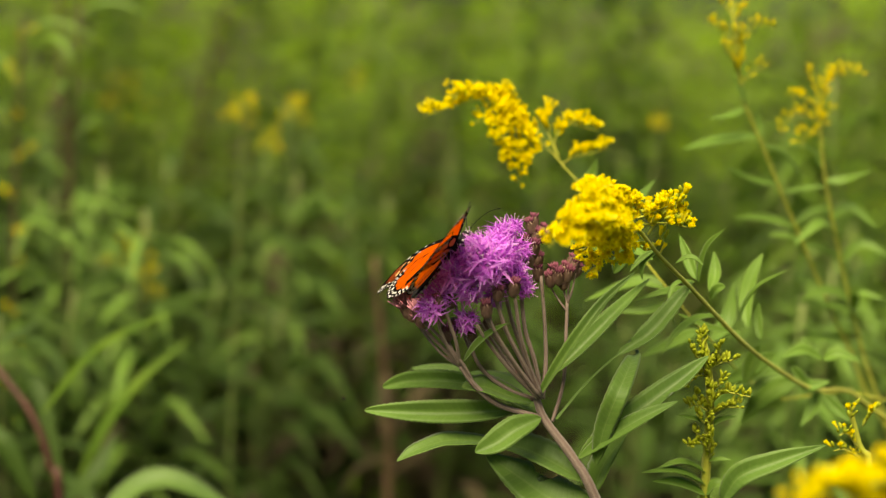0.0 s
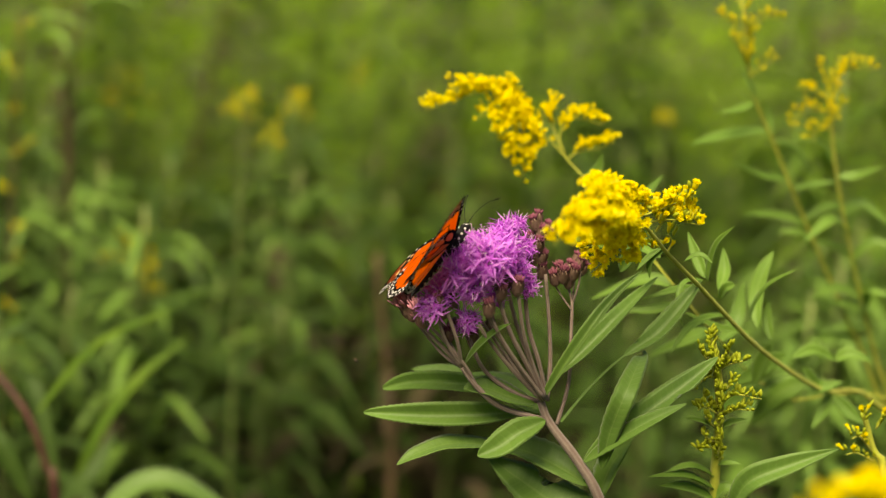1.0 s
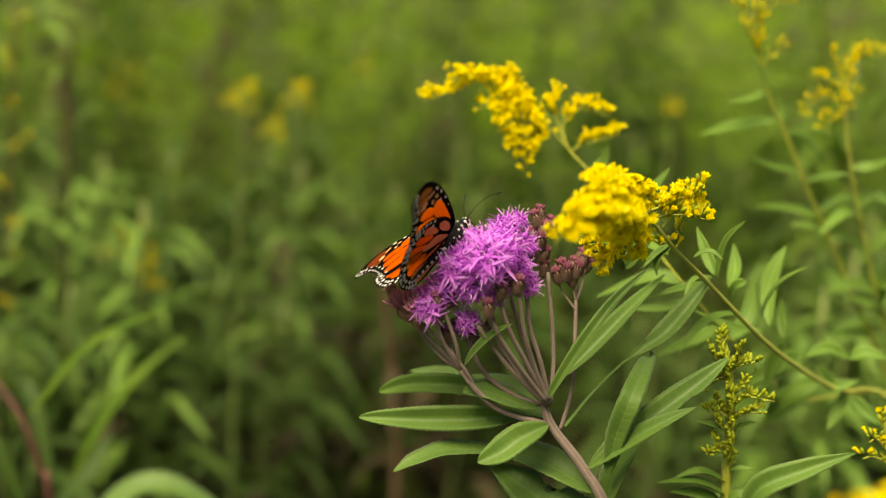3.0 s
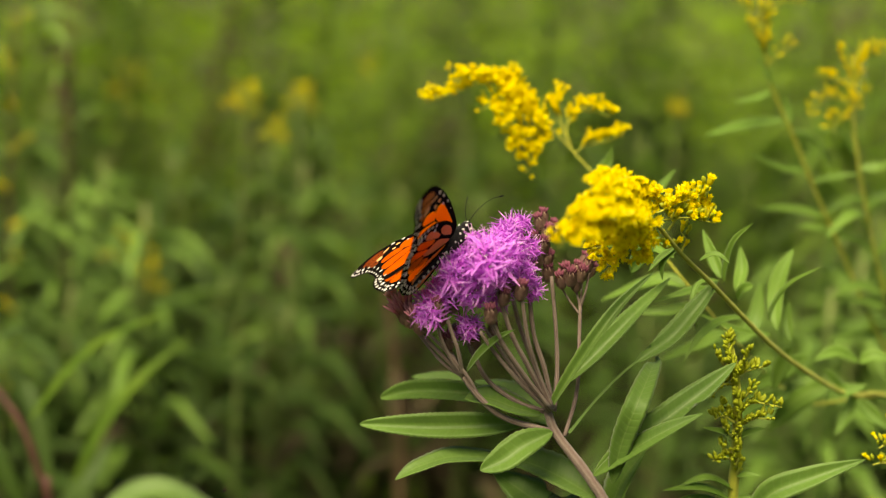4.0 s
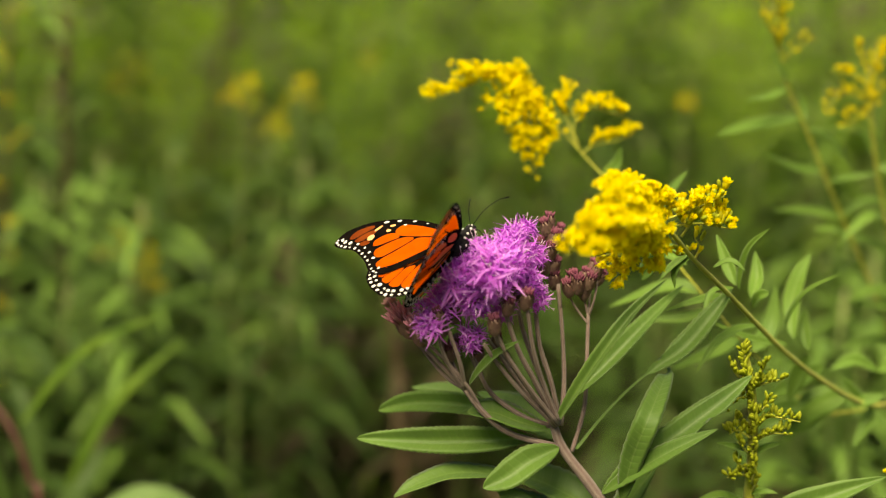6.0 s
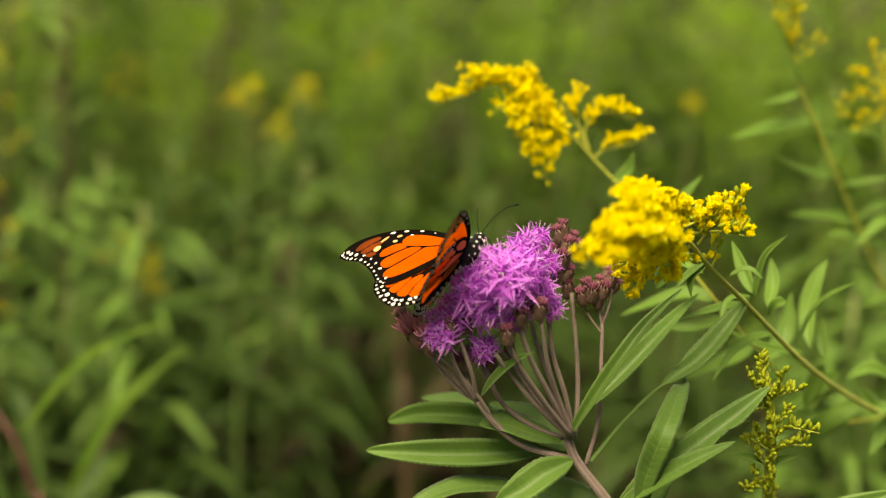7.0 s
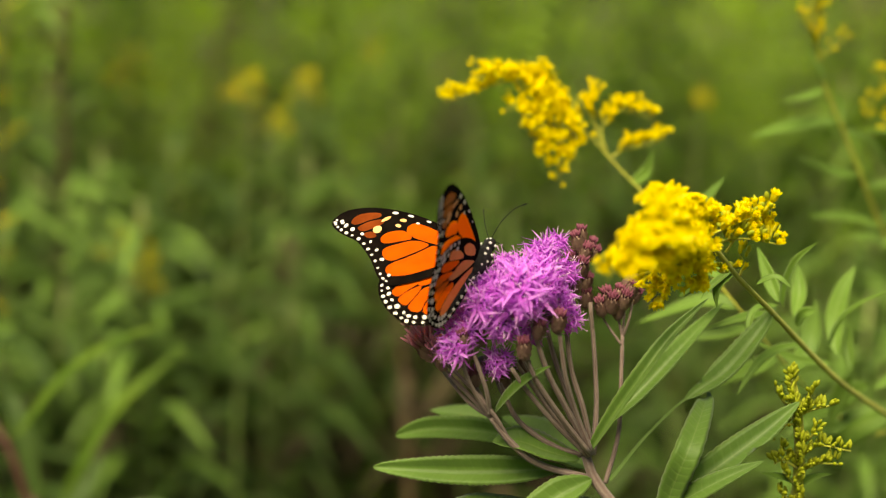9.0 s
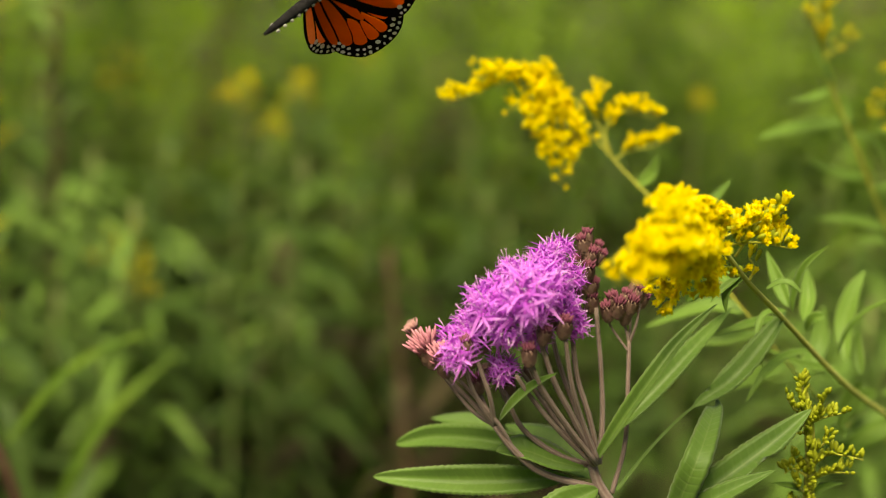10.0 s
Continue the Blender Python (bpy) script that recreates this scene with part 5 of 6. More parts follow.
def make_butterfly():
    f = thing("butterfly", "orange and black butterfly with white-spotted wing margins, feeding on ironweed", "butterfly")
    fwd = Vector((0, 1, 0))
    b = Build()
    lathe(b, (0, -0.005, 0), fwd, [(-0.002, 0.0012), (0.0005, 0.0030), (0.004, 0.0036), (0.007, 0.0032), (0.0095, 0.0019)], 12)
    thorax = part("thorax", b, (BODY_BLACK,), f, "black furry thorax with white dots")
    b = Build()
    lathe(b, (0, 0.0045, -0.0002), fwd, [(0, 0.0014), (0.001, 0.0020), (0.0026, 0.0019), (0.0040, 0.0009)], 10)
    head = part("head", b, (BODY_BLACK,), f)
    for sgn in (-1, 1):
        b = Build()
        lathe(b, (sgn * 0.0011, 0.0070, 0.0003), (sgn, 0.3, 0.2), [(0, 0.0010), (0.0006, 0.0010), (0.0011, 0.0004)], 8)
        part("eye", b, (BODY_BLACK,), head)
        b = Build()
        tube(b, [(sgn * 0.0005, 0.0078, 0.0008), (sgn * 0.0035, 0.0125, 0.003), (sgn * 0.0065, 0.0172, 0.0035), (sgn * 0.0085, 0.0195, 0.0028)], 0.00012, 0.00013, 10, 5)
        lathe(b, (sgn * 0.0082, 0.0192, 0.0029), (sgn * 0.5, 0.5, -0.2), [(0, 0.00013), (0.0006, 0.00028), (0.0014, 0.0003), (0.0018, 0.0001)], 6)
        part("antenna", b, (BODY_BLACK,), f, "thin black clubbed antenna")
    dots = Build()
    for x, y, z in ((0.0022, 0.0005, 0.001), (0.0024, -0.001, -0.0004), (0.0022, 0.002, -0.0006), (0.0019, 0.0028, 0.001), (0.0014, 0.0055, 0.0009), (0.0015, 0.0062, -0.0006),
                    (0.0017, -0.0024, -0.0012), (0.0012, 0.0016, -0.0022), (0.0010, -0.0006, -0.0024), (0.0008, 0.0038, -0.0018), (0.0021, -0.003, 0.0004), (0.0006, 0.0074, 0.0008)):
        for sgn in (-1, 1):
            d = Vector((x * sgn, 0, z)).normalized()
            lathe(dots, Vector((x * sgn * 1.45, y, z * 1.45)) - d * 0.0002, d, [(0, 0.00055), (0.0003, 0.0004), (0.0004, 0.0001)], 6)
    part("dot_pattern", dots, (WING_WHITE,), thorax, "white dots")
    b = Build()
    lathe(b, (0, 0, 0), -fwd, [(0, 0.0011), (0.003, 0.0018), (0.008, 0.0019), (0.014, 0.0016), (0.019, 0.0011), (0.0225, 0.0004)], 10)
    for k in range(7):
        y = -0.003 - k * 0.0026
        for sgn in (-1, 1):
            lathe(b, (sgn * 0.0014, y, -0.0006), (sgn, 0, -0.3), [(0, 0.0007), (0.0005, 0.00055), (0.0006, 0.0002)], 6, 1)
    lathe(b, (0, -0.004, -0.0014), (0, -1, 0.02), [(0, 0.0004), (0.004, 0.0008), (0.012, 0.0006), (0.017, 0.0002)], 6, 1)
    abdomen = part("abdomen", b, (BODY_BLACK, BODY_GREY), f, "black abdomen with pale bands")
    abdomen.location = (0, -0.0025, -0.0012)
    for sgn in (-1, 1):
        for y0, knee, foot in ((0.002, (0.0028, 0.004, -0.0045), (0.0018, 0.0045, -0.0095)), (-0.001, (0.0032, 0.001, -0.005), (0.0022, 0.002, -0.011))):
            b = Build()
            tube(b, [(sgn * 0.001, y0, -0.002), (sgn * knee[0], knee[1], knee[2]), (sgn * foot[0], foot[1], foot[2])], 0.0003, 0.00016, 8, 5)
            part("leg", b, (BODY_BLACK,), f)
    b = Build()
    tube(b, [(0, 0.0078, -0.0006), (0.0002, 0.0095, -0.003), (0.0002, 0.0095, -0.007)], 0.00016, 0.0001, 8, 5)
    part("proboscis", b, (BODY_BLACK,), f)
    for ob in f.children:
        if ob is not abdomen:
            ob.location = (0, 0.0022, -0.0013)
    wings = {}
    for sgn, tag in ((1, "R"), (-1, "L")):
        wings["F" + tag] = make_wing(f, "forewing", FORE_EDGE, FORE_CELLS, FORE_DUSKY, FORE_MARKS,
                                     ((0.44, 0.82, 0.0011, 16, 0.0006), (0.46, 0.80, 0.0032, 10, 0.0008)), sgn, [ORANGE_UNDER] * len(FORE_CELLS), "orange forewing with a black spotted margin")
        wings["H" + tag] = make_wing(f, "hindwing", HIND_EDGE, HIND_CELLS, (), (),
                                     ((0.20, 0.74, 0.0011, 20, 0.00065), (0.20, 0.74, 0.0030, 16, 0.0008)), sgn, [TAN_UNDER] * 3 + [ORANGE_UNDER] * 4 + [TAN_UNDER] * 2, "rounded orange hindwing, paler tan below")
    return f, wings, abdomen


BUTTERFLY, WINGS, ABDOMEN = make_butterfly()


# ---- small fly ----
def make_fly():
    f = thing("fly", "tiny dark hovering fly", "insect")
    b = Build()
    lathe(b, (-0.0022, 0, 0), (1, 0, 0), [(0, 0.0002), (0.0012, 0.0008), (0.0026, 0.001), (0.0038, 0.0008), (0.0045, 0.0004)], 8)
    part("body", b, (BODY_BLACK,), f)
    for sgn in (-1, 1):
        b = Build()
        petal(b, Vector((0.0005, 0, 0.0006)), Vector((-0.5, sgn * 0.8, 0.4)).normalized(), Vector((0, sgn, 0)), 0.0035, 0.0009, 0.1)
        part("wing", b, (DRY_STEM,), f)
    return f


FLY = make_fly()
FLY.scale = (0.45, 0.45, 0.45)


# ---- thicket behind ----
def tall_weed(name, label, height, leaves, size, stem_mat, tops, leaf_mats, flower=0, bend=0.1):
    """A wild plant of the meadow: a stem, foliage all the way up, and a plume where it blooms."""
    w = thing(name, label, "wild plant", group="meadow plants")
    b = Build()
    lean = Vector((random.uniform(-bend, bend), random.uniform(-bend, bend), 0))
    pts = [Vector((0, 0, -0.06)), Vector((0, 0, height * 0.4)) + lean * 0.25, Vector((0, 0, height * 0.75)) + lean * 0.65, Vector((0, 0, height)) + lean * 1.2]
    tube(b, pts, 0.0045, 0.0018, 16, 6)
    part("stem", b, (stem_mat,), w)
    path = spline(pts, 60)
    f = Build()
    for i in range(int(leaves * 1.25)):
        s = 0.12 + 0.86 * i / int(leaves * 1.25)
        p = path[int(s * 60)]
        a = i * 2.4 + random.uniform(-0.5, 0.5)
        d = Vector((math.cos(a), math.sin(a), 0))
        ln = size * random.uniform(0.65, 1.2) * (1.0 - 0.3 * s)
        rise = random.uniform(0.05, 0.7)
        q = p + d * ln * 0.5 + Vector((0, 0, ln * rise * 0.5))
        r = p + d * ln + Vector((0, 0, ln * (rise * 0.5 - random.uniform(0, 0.5))))
        # lower leaves withered brown, which also paints shade into the foot
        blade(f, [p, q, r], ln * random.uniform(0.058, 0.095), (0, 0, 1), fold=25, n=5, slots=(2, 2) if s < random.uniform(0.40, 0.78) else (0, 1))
    part("foliage", f, (*leaf_mats, DEAD_SHADE_LEAF), w)
    if flower:
        y = Build()
        for k in range(flower):
            a = k * 2.4
            d = Vector((math.cos(a), math.sin(a), 0))
            root = path[60] - Vector((0, 0, 0.10 * k / flower + 0.005))
            ln = 0.02 + 0.05 * k / flower
            tip = [root, root + d * ln * 0.6 + Vector((0, 0, ln * 0.4)), root + d * ln + Vector((0, 0, ln * 0.25))]
            tube(y, tip, 0.0007, 0.0004, 4, 4)
            for j, c in enumerate(spline(tip, 9)[2:]):
                for _ in range(2):
                    o = Vector((random.uniform(-1, 1), random.uniform(-1, 1), random.uniform(0.2, 1))).normalized()
                    lathe(y, c + o * 0.001, o, [(0, 0.0008), (0.002, 0.0016), (0.0042, 0.0014), (0.0052, 0.0004)], 5)
        part("plume", y, (tops,), w)
    return w


def thicket():
    pair, dark = (WILD_LEAF, WILD_BACK), (SHADED_LEAF, WILD_BACK)
    kinds = [tall_weed("meadow_weed", "leafy green meadow weed on an upright stem", 1.18, 64, 0.13, GREEN_STEM, YELLOW, pair),
             tall_weed("meadow_weed", "leafy green meadow weed with narrow leaves", 1.05, 80, 0.10, GREEN_STEM, YELLOW, pair),
             tall_weed("meadow_weed", "broad-leaved green meadow weed, its leaves darkened for shade", 0.98, 52, 0.17, GREEN_STEM, YELLOW, dark),
             tall_weed("meadow_weed", "red-stemmed leafy meadow weed", 1.12, 60, 0.12, RED_STEM, YELLOW, pair),
             tall_weed("meadow_weed", "tall pale green meadow weed", 1.38, 84, 0.12, GREEN_STEM, YELLOW, pair),
             tall_weed("wild_goldenrod", "goldenrod of the thicket with a yellow plume", 1.16, 70, 0.10, GOLD_STEM, YELLOW, pair, 9),
             tall_weed("meadow_weed", "withered brown meadow weed with dead leaves", 1.2, 44, 0.09, DRY_STEM, YELLOW, (DEAD_SHADE_LEAF, DEAD_SHADE_LEAF))]
    rng = random.Random(7)
    spots = []
    k = 0
    while len(spots) < 236 and k < 3000:
        k += 1
        y = 0.66 + 1.75 * rng.random() ** 1.25
        half = 0.7 + 0.42 * y
        x = rng.uniform(-half, half) + 0.03
        # keep each plant clear of its neighbours, and leave a gap in the middle
        if any((x - a) ** 2 + (y - c) ** 2 < (0.04 + 0.014 * y) ** 2 for a, c in spots) or (-0.26 < x < 0.14 and y < 1.1):
            continue
        spots.append((x, y))
    # unseen weeds round the path and behind it, added to shade the low growth
    k = 0
    while len(spots) < 285 and k < 2000:
        k += 1
        x, y = rng.uniform(-1.7, 1.7), rng.uniform(-2.0, 0.6)
        if abs(x) < 0.52 + 0.36 * max(0.0, y + 0.53) or (abs(x) < 0.75 and y < -0.2 and y > -0.9):
            continue
        if any((x - a) ** 2 + (y - c) ** 2 < 0.11 ** 2 for a, c in spots):
            continue
        spots.append((x, y))
    used = set()
    for x, y in spots:
        # weeds with darkened leaves stand in for shade in the middle
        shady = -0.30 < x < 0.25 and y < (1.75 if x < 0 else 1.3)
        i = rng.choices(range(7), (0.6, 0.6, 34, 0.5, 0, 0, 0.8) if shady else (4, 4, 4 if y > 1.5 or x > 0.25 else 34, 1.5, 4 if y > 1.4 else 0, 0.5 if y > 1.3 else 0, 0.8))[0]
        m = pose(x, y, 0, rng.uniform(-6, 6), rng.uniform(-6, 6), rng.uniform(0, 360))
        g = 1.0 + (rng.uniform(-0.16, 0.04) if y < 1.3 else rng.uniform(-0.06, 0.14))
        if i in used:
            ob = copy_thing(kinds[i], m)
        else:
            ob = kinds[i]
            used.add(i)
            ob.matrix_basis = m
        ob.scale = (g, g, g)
    pale = tall_weed("meadow_weed", "pale grey-green leafy meadow weed", 1.06, 90, 0.11, GREEN_STEM, YELLOW, (GOLD_LEAF_TOP, GOLD_LEAF_BACK), bend=0.03)
    for k, (x, y) in enumerate(((0.29, 0.52), (0.31, 0.60), (0.36, 0.50), (0.33, 0.74), (0.36, 0.68), (0.39, 0.60), (0.35, 0.84), (0.28, 0.66),
                                (-0.27, 0.72), (-0.36, 0.78), (-0.42, 0.92), (-0.22, 1.00), (-0.47, 0.80))):
        m = pose(x, y, 0, rng.uniform(-2, 2), rng.uniform(-1, 3), rng.uniform(0, 360))
        if k:
            copy_thing(pale, m)
        else:
            pale.matrix_basis = m


thicket()


def make_near_weeds():
    """The weeds that stand close behind the flowers, whose leaves can be told apart."""
    w = thing("meadow_weed", "broad-leaved meadow weed with a dark red stem", "wild plant", group="meadow plants")
    b = Build()
    tube(b, [(-0.2876, 0.3100, 1.0131), (-0.2602, 0.3000, 0.9845), (-0.2480, 0.3000, 0.9517), (-0.2407, 0.3000, 0.9161), (-0.22, 0.31, 0.6), (-0.2, 0.31, -0.06)], 0.0018, 0.0036, 20, 7)
    part("stem", b, (RED_STEM,), w, "dark red stem")
    for p, q, r, h in (((-0.2518, 0.2900, 0.9890), (-0.2158, 0.2900, 1.0337), (-0.1653, 0.2800, 1.0646), 0.006), ((-0.2532, 0.3800, 0.9135), (-0.2236, 0.3900, 0.9719), (-0.1811, 0.4000, 1.0166), 0.0076),
                       ((-0.2085, 0.2400, 0.9370), (-0.1701, 0.2500, 0.9672), (-0.1183, 0.2500, 0.9492), 0.0108), ((-0.3089, 0.3600, 1.0051), (-0.2908, 0.3600, 1.0176), (-0.2692, 0.3600, 1.0321), 0.007),
                       ((-0.2943, 0.3000, 0.9696), (-0.2772, 0.3000, 0.9638), (-0.2563, 0.3000, 0.9259), 0.010), ((-0.2498, 0.3300, 0.9146), (-0.2351, 0.3600, 0.9272), (-0.2261, 0.3800, 0.9519), 0.009),
                       ((-0.2510, 0.3400, 0.9144), (-0.2724, 0.3600, 0.9778), (-0.2937, 0.3800, 0.9932), 0.007)):
        # most of these leaves carry the shade in their colour
        leaf(w, [p, q, r], h * 0.8, (-0.1, -0.5, 0.9), top=WILD_LEAF if h in (0.006, 0.0076) else LEAF_TOP if h == 0.0108 else SHADED_LEAF, fold=24, n=16)
    # narrow stalks at the edge of the view, with a few yellow florets
    for x, top, label in ((18, 60, "thin brown stalk with sparse yellow florets"), (120, 30, "thin brown leafy stalk")):
        s = thing("meadow_weed", label, "wild plant", group="meadow plants")
        b = Build()
        base = Vector((-0.4008, 0.7000, 1.0696)) if x == 18 else Vector((-0.3566, 0.7200, 1.0899))
        foot = Vector((base.x + 0.02, base.y, -0.06))
        tip = base + Vector((0.005, 0, 0.14))
        tube(b, [tip, base, base - Vector((0, 0, 0.12)), (base + foot) / 2, foot], 0.0016, 0.003, 20, 6)
        part("stem", b, (DRY_STEM,), s)
        for k in range(12):
            a = k * 2.4
            d = Vector((math.cos(a), math.sin(a), 0))
            p = base + Vector((0, 0, 0.12 - 0.035 * k))
            gold_leaf(s, [p, p + d * 0.03 + Vector((0, 0, 0.02)), p + d * 0.07 + Vector((0, 0, 0.01))], 0.006, n=8)
            if x == 18:
                spray(s, [p, p + d * 0.01 + Vector((0, 0, 0.008)), p + d * 0.02 + Vector((0, 0, 0.01))], 5, 0.004, (0, 1), size=1.2)
    for p, q, r in (((-0.0789, 0.7200, 1.0182), (-0.0641, 0.7200, 0.9156), (-0.0522, 0.7200, 0.7987)), ((-0.5403, 1.3000, 1.2253), (-0.5339, 1.3000, 1.1117), (-0.5275, 1.3000, 0.9581))):
        s = thing("dry_stalk", "dead brown dry stalk standing in the thicket", "wild plant", group="meadow plants")
        b = Build()
        p, q, r = Vector(p), Vector(q), Vector(r)
        tube(b, [p, q, r, Vector((r.x + 0.02, r.y, -0.06))], 0.003, 0.005, 16, 7, swell=0.08)
        part("stem", b, (DRY_STEM,), s)
        for k in range(5):
            c = p + (q - p) * (0.25 + 0.4 * k)
            d = Vector((math.cos(k * 2.4), math.sin(k * 2.4), 0)) * 0.05
            leaf(s, [c, c + d * 0.6 - Vector((0, 0, 0.012)), c + d - Vector((0, 0, 0.05))], 0.006, (0, 0, 1), top=DEAD_SHADE_LEAF, back=DEAD_SHADE_LEAF, n=8, label="withered brown leaf")
    # yellow plumes among the leaves
    for at, n, g in (((-0.1924, 0.6500, 1.1358), 6, 0.3), ((-0.1772, 0.9000, 1.1173), 6, 0.3), ((-0.1900, 0.8000, 1.0920), 6, 0.26), ((-0.2929, 0.7000, 1.0025), 6, 0.46), ((-0.2931, 0.7500, 0.9587), 4, 0.36), ((0.1703, 0.7500, 1.1380), 4, 0.17), ((-0.1665, 1.5000, 1.1090), 5, 0.4)):
        s = thing("wild_goldenrod", "goldenrod of the thicket with a loose yellow plume", "wildflower", group="meadow plants")
        top = Vector(at)
        foot = Vector((top.x + random.uniform(-0.03, 0.03), top.y + 0.03, -0.06))
        b = Build()
        tube(b, [top + Vector((0, 0, 0.02)), top - Vector((0, 0, 0.1)), (top + foot) / 2, foot], 0.0010, 0.002, 18, 6)
        part("stem", b, (GREEN_STEM,), s)
        for k in range(n):
            a = k * 2.4
            d = Vector((math.cos(a), math.sin(a) * 0.6, 0))
            root = top + Vector((0, 0, 0.02 - 0.05 * min(1, 1.8 * g) * k / n))
            ln = (0.025 + 0.04 * k / n) * g
            spray(s, [root, root + d * ln * 0.6 + Vector((0, 0, ln * 0.35)), root + d * ln + Vector((0, 0, ln * 0.1))], 6, 0.005, (0, 1, 2, 2), size=1.2)
        for k in range(11):
            a = k * 2.4
            d = Vector((math.cos(a), math.sin(a), 0))
            p = top - Vector((0, 0, 0.06 + 0.035 * k))
            p.x += (foot.x - top.x) * (0.05 + 0.03 * k)
            p.y += (foot.y - top.y) * (0.05 + 0.03 * k)
            leaf(s, [p, p + d * 0.03 + Vector((0, 0, 0.015)), p + d * 0.06], 0.003, top=SHADED_LEAF, back=WILD_BACK, n=8)


make_near_weeds()


def make_low_growth():
    """Short grass and herbs that cover the soil, and the far growth beyond the thicket."""
    rng = random.Random(3)
    b = Build()
    for k in range(12000):
        y = -2.5 + 9 * rng.random()
        x = rng.uniform(-3.6, 3.6)
        if abs(x) < 0.28 and -0.8 < y < -0.2:
            continue
        h = rng.uniform(0.15, 0.6)
        a = rng.uniform(0, 6.28)
        d = Vector((math.cos(a), math.sin(a), 0))
        e = Vector((-d.y, d.x, 0)) * rng.uniform(0.002, 0.006)
        p = Vector((x, y, -0.06))
        q, r = p + d * h * 0.25 + Vector((0, 0, h * 0.7)), p + d * h * 0.7 + Vector((0, 0, h))
        i = [b.vert(p - e, 0, 0.4), b.vert(p + e, 0, 0.6), b.vert(q + e, 30, 0.6), b.vert(q - e, 30, 0.4), b.vert(r, 60, 0.5)]
        b.face((i[0], i[1], i[2], i[3]))
        b.face((i[3], i[2], i[4]))
    tagged(new("grass", b.mesh("grass", (WILD_LEAF,))), "short green grass between the meadow plants", "grass", kind="stuff")
    b = Build()
    for k in range(2000):
        ang, dist = rng.uniform(0, 6.28), 2.3 + 4.7 * rng.random() ** 0.8
        x, y = dist * math.sin(ang), dist * math.cos(ang)
        h = rng.uniform(0.95, 1.45) * (1.0 + 0.06 * (dist - 2.3))
        st = Vector((0.004, 0, 0)), Vector((-0.002, 0.0035, 0)), Vector((-0.002, -0.0035, 0))
        lo = [b.vert(Vector((x, y, -0.1)) + o, 0, 0.5) for o in st]
        hi = [b.vert(Vector((x, y, h)) + o * 0.5, 0, 0.5) for o in st]
        for o in range(3):
            b.face((lo[o], lo[(o + 1) % 3], hi[(o + 1) % 3], hi[o]))
        for j in range(36):
            a = j * 2.4 + rng.uniform(-0.5, 0.5)
            z = h * (0.35 + 0.65 * j / 36)
            ln = rng.uniform(0.07, 0.15) * (1.25 - 0.6 * z / h)
            d = Vector((math.cos(a), math.sin(a), rng.uniform(-0.2, 0.6)))
            e = Vector((-d.y, d.x, 0)) * ln * 0.12
            c = Vector((x, y, z))
            mid = c + d * ln * 0.5 + Vector((0, 0, 0.004))
            i = [b.vert(c, 0, 0.5), b.vert(mid + e, 50, 0.9), b.vert(c + d * ln - Vector((0, 0, ln * 0.2)), 100, 0.5), b.vert(mid - e, 50, 0.1)]
            b.face(i)
    tagged(new("far_meadow", b.mesh("far_meadow", (FAR_LIT_LEAF,))), "dense green meadow plants further off", "meadow", kind="stuff")
    b = Build()
    for k in range(17000):
        a = rng.uniform(0, 6.28)
        dist = rng.uniform(5.8, 14)
        if abs(math.sin(a)) < 0.2 and dist < 6.5:
            dist += 2
        x, y = dist * math.cos(a), dist * math.sin(a)
        z = rng.uniform(0.1, 1.2 + 0.24 * dist) * (0.8 + 0.3 * noise.noise(Vector((x, y, 0))))
        s = rng.uniform(0.08, 0.2) * (0.6 + dist * 0.11)
        c = Vector((x, y, z))
        d = Vector((rng.uniform(-1, 1), rng.uniform(-1, 1), rng.uniform(-0.4, 0.6))).normalized()
        e = d.orthogonal().normalized() * s * 0.22
        i = [b.vert(c, 0, 0.5), b.vert(c + d * s * 0.5 + e, 50, 0.9), b.vert(c + d * s, 100, 0.5), b.vert(c + d * s * 0.5 - e, 50, 0.1)]
        b.face(i)
    tagged(new("far_growth", b.mesh("far_growth", (FAR_LIT_LEAF,))), "dense green bushes at the far edge of the meadow", "bushes", kind="stuff")


make_low_growth()


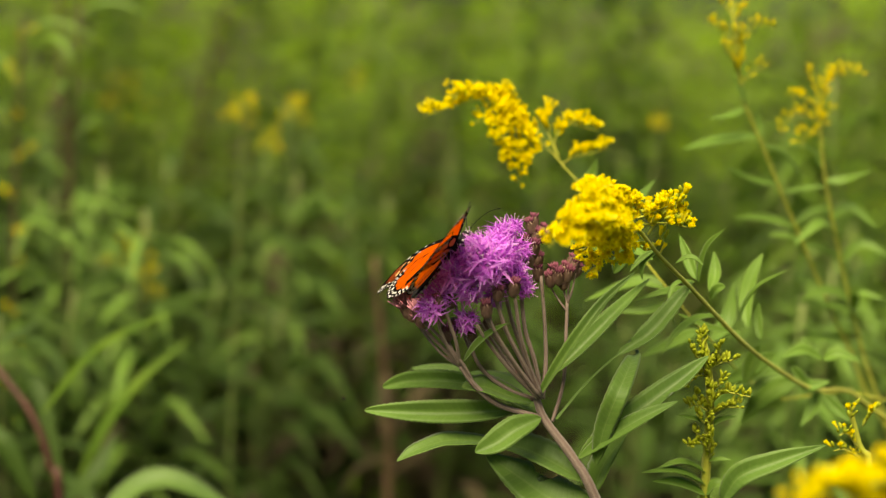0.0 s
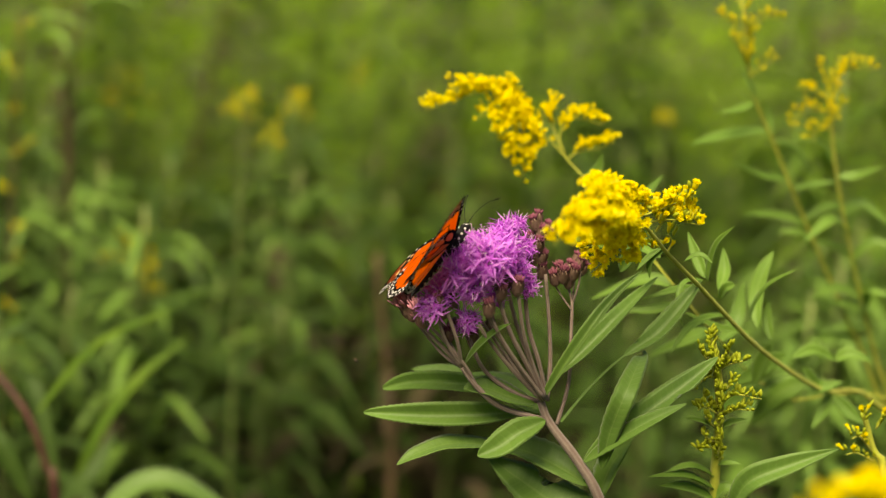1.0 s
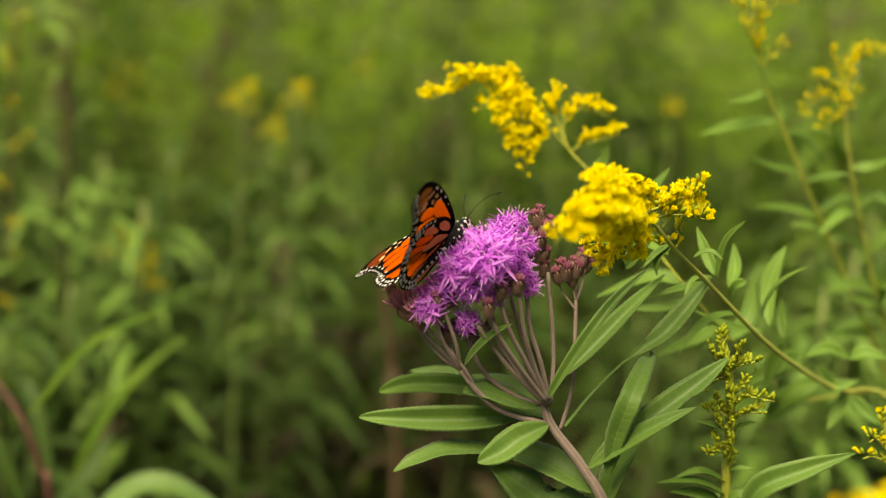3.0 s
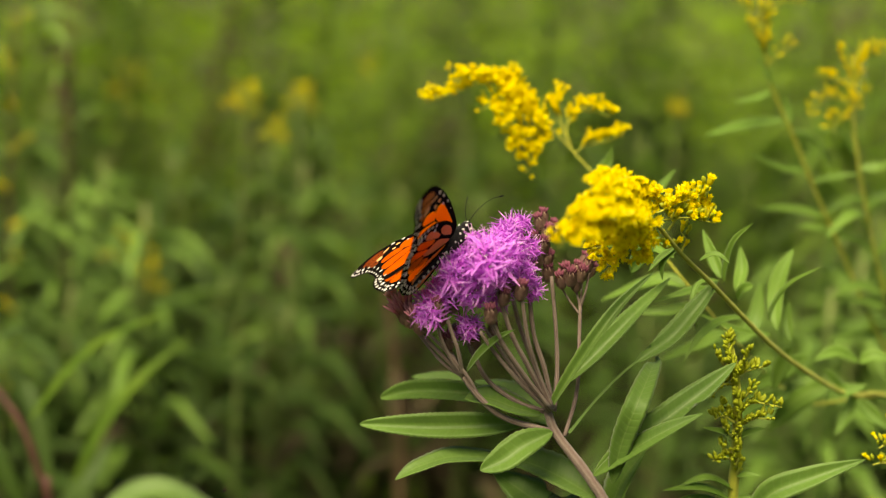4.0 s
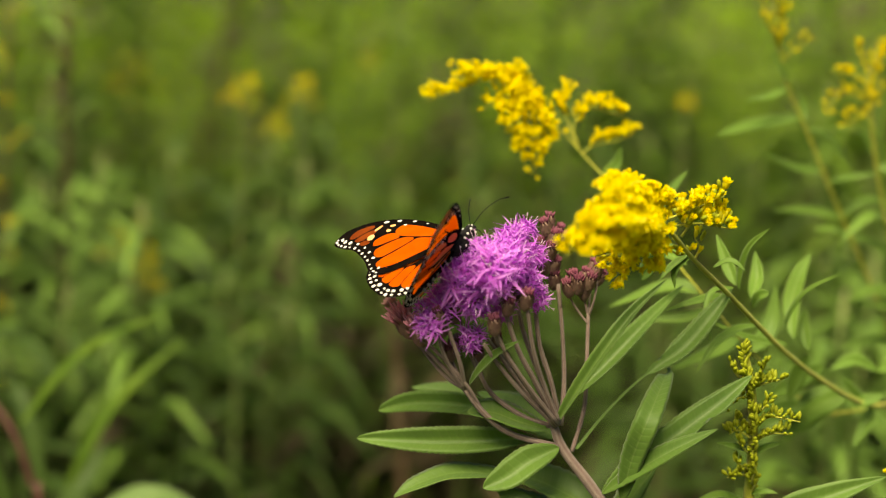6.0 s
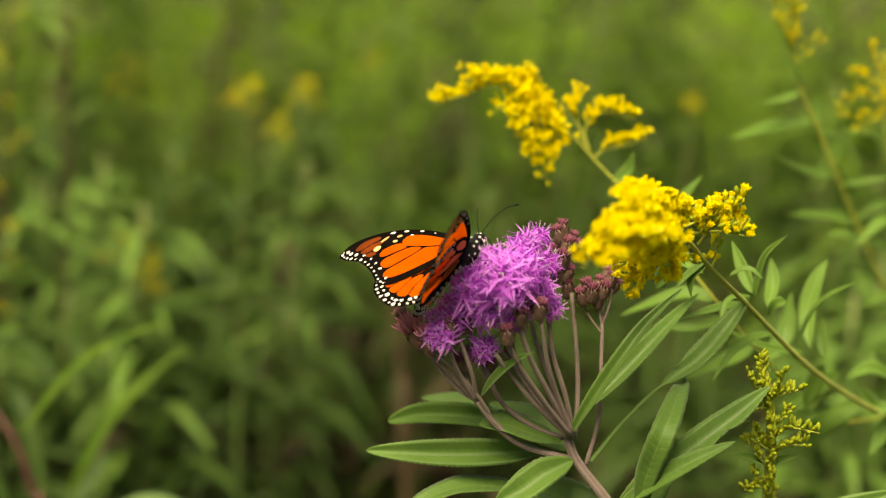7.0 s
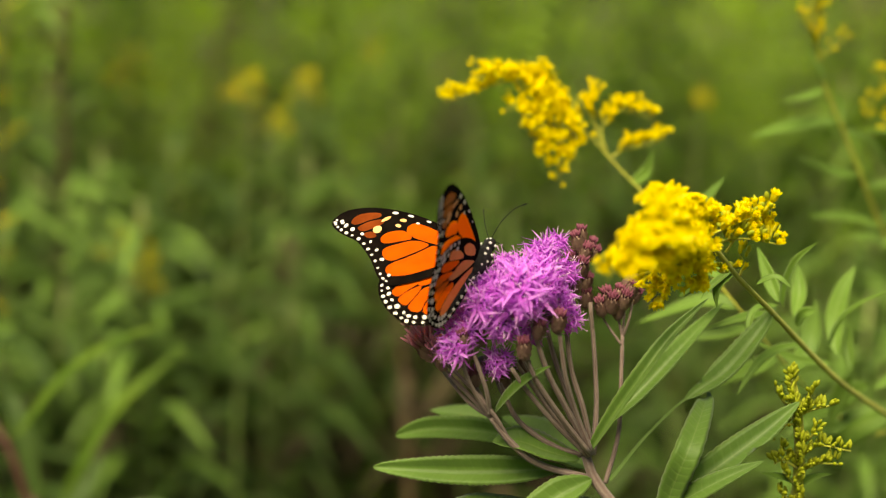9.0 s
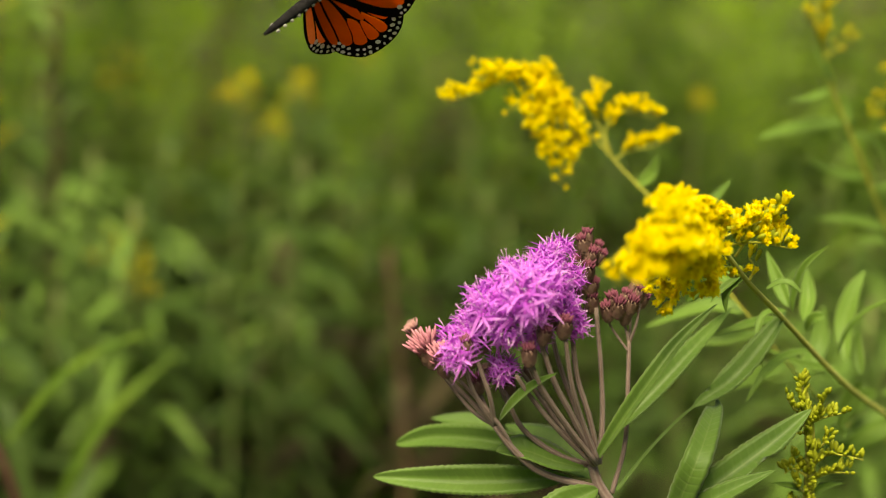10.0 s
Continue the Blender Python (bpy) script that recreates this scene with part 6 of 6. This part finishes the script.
# ---- movement ----
# seconds; place of the thorax; its right, forward and upward axes as a turn (quaternion); wing lift right, left; forewing sweep right, left; hindwing sweep right, left (degrees); abdomen lift
FLIGHT = [
    (0, (-0.0083, -0.0056, 1.1645), (0.8443, 0.3176, -0.1704, -0.3965), 47, -14, -7, -23, 7, 12, 0),
    (1, (-0.0094, -0.0058, 1.1656), (0.8382, 0.3222, -0.2001, -0.3920), 47, -14, -8, -23, 4, 11, 0),
    (2, (-0.0076, -0.0055, 1.1667), (0.8404, 0.3092, -0.2141, -0.3903), 58, 0, -17, -26, 0, 0, 0),
    (2.5, (-0.0090, -0.0059, 1.1677), (0.8855, 0.2291, -0.2004, -0.3510), 60, -4, -29, -17, -11, 0, 0),
    (4, (-0.0090, -0.0059, 1.1677), (0.8855, 0.2291, -0.2004, -0.3510), 58, 0, -29, -17, -11, 0, 0),
    (5, (-0.0085, -0.0062, 1.1681), (0.8860, 0.2291, -0.2072, -0.3459), 57, 10, -31, -13, -12, 0, 0),
    (5.5, (-0.0080, -0.0061, 1.1683), (0.8871, 0.2384, -0.2024, -0.3395), 49, 18, -31, -10, -16, 0, 0),
    (7.5, (-0.0094, -0.0065, 1.1684), (0.8949, 0.2191, -0.2117, -0.3262), 49, 17, -34, -10, -16, 0, 0),
    (8.8, (-0.0094, -0.0065, 1.1684), (0.8949, 0.2191, -0.2117, -0.3262), 49, 17, -34, -10, -16, 0, 0),
    (9, (-0.0098, -0.0059, 1.1679), (0.8822, 0.2649, -0.2462, -0.3016), 64, 40, -19, -3, -4, 0, 0),
    (9.1, (-0.0086, -0.0056, 1.1698), (0.7911, 0.2727, -0.2721, -0.4752), 86, 63, -8, 2, -6, 0, 0),
    (9.2, (-0.0099, -0.0053, 1.1700), (0.7541, 0.2148, -0.3635, -0.5031), 62, 79, -10, 0, -9, 0, 0),
    (9.3, (-0.0110, -0.0042, 1.1716), (0.8234, 0.3479, -0.0959, -0.4378), 69, 30, -15, -7, -18, 0, 0),
    (9.4, (-0.0130, -0.0043, 1.1712), (0.6783, 0.4225, -0.2962, -0.5232), 90, 65, 2, -3, -4, 0, 0),
    (9.5, (-0.0126, -0.0041, 1.1734), (0.7053, 0.3705, -0.2459, -0.5520), 64, 50, -5, 7, -4, 0, 0),
    (9.533, (-0.0154, -0.0027, 1.1768), (0.7122, 0.3885, -0.3178, -0.4908), 18, 4, 0, 7, -1, 0, 28),
    (9.567, (-0.0182, -0.0013, 1.1803), (0.7124, 0.4030, -0.3874, -0.4243), -27, -41, 3, 7, 0, 0, 56),
    (9.6, (-0.0210, 0.0001, 1.1837), (0.7059, 0.4136, -0.4527, -0.3545), -73, -87, 8, 7, 3, 0, 84),
    (9.7, (-0.0331, 0.0014, 1.1993), (0.5808, 0.5346, -0.5541, -0.2643), -100, -87, 1, 4, 0, 0, 72),
    (9.733, (-0.0357, 0.0013, 1.2053), (0.5690, 0.5476, -0.5207, -0.3244), -41, -30, 2, 0, -2, 0, 53),
    (9.767, (-0.0382, 0.0011, 1.2113), (0.5542, 0.5580, -0.4844, -0.3832), 17, 25, 3, -3, -4, 0, 34),
    (9.8, (-0.0408, 0.0010, 1.2173), (0.5367, 0.5654, -0.4459, -0.4397), 77, 82, 5, -8, -7, 0, 15),
    (9.9, (-0.0455, 0.0045, 1.2324), (0.7090, 0.5073, -0.2969, -0.3897), 38, 29, -5, 32, 6, 13, 15),
    (9.933, (-0.0508, 0.0048, 1.2372), (0.6226, 0.6206, -0.2639, -0.3969), 5, -9, 2, 19, 9, 8, 33),
    (9.967, (-0.0560, 0.0050, 1.2420), (0.5206, 0.7227, -0.2243, -0.3955), -26, -47, 11, 6, 12, 4, 51),
    (10, (-0.0612, 0.0053, 1.2468), (0.4094, 0.8069, -0.1807, -0.3855), -59, -86, 19, -6, 15, 0, 70),
]
FLY_WAY = [
    (0, (-0.0485, 0.0300, 1.0914), 0),
    (0.2, (-0.0491, 0.0300, 1.0952), 20),
    (0.4, (-0.0486, 0.0300, 1.0986), 40),
    (0.6, (-0.0483, 0.0300, 1.1070), 30),
    (0.8, (-0.0479, 0.0300, 1.1095), 30),
    (1, (-0.0438, 0.0300, 1.1082), 40),
    (1.2, (-0.0441, 0.0300, 1.1061), 60),
    (1.4, (-0.0435, 0.0300, 1.1003), 90),
    (1.6, (-0.0483, 0.0300, 1.0974), 120),
    (1.8, (-0.0513, 0.0300, 1.0944), 150),
    (2, (-0.0506, 0.0300, 1.0889), 150),
    (2.2, (-0.0509, 0.0300, 1.0862), 160),
    (2.4, (-0.0563, 0.0300, 1.0863), 180),
    (2.6, (-0.0629, 0.0300, 1.0826), 180),
    (2.7, (-0.0663, 0.0300, 1.0801), 180),
    (3.3, (-0.0780, 0.0300, 1.0696), 190),
    (3.8, (-0.0873, 0.0300, 1.0604), 190),
    (4.4, (-0.0978, 0.0300, 1.0471), 190),
    (5.5, (-0.1122, 0.0300, 1.0268), 190),
    (10, (-0.1262, 0.0300, 1.0058), 190),
]


def motions():
    from mathutils import Quaternion
    walk(BUTTERFLY, [(t, Matrix.LocRotScale(p, Quaternion(q), None)) for t, p, q, *_ in FLIGHT])
    for tag, sgn in (("R", 1), ("L", -1)):
        fore, hind = [], []
        for t, _, _, lift_r, lift_l, sweep_r, sweep_l, back_r, back_l, _ in FLIGHT:
            lift, sweep, back = (lift_r, sweep_r, back_r) if sgn > 0 else (lift_l, sweep_l, back_l)
            turn = Matrix.Rotation(radians(-sgn * lift), 4, "Y")
            fore.append((t, pose(sgn * 0.0015, 0.0, 0.0012) @ turn @ pose(0, 0, 0.0003, 0, 0, sgn * sweep)))
            hind.append((t, pose(sgn * 0.0015, 0.0, 0.0012) @ turn @ pose(0, 0, -0.0004, 0, 0, sgn * back)))
        walk(WINGS["F" + tag], fore)
        walk(WINGS["H" + tag], hind)
    walk(ABDOMEN, [(t, pose(0, -0.0025, -0.0012, -bend)) for t, *_, bend in FLIGHT])
    walk(FLY, [(t, pose(*p, 0, 0, turn)) for t, p, turn in FLY_WAY])


motions()
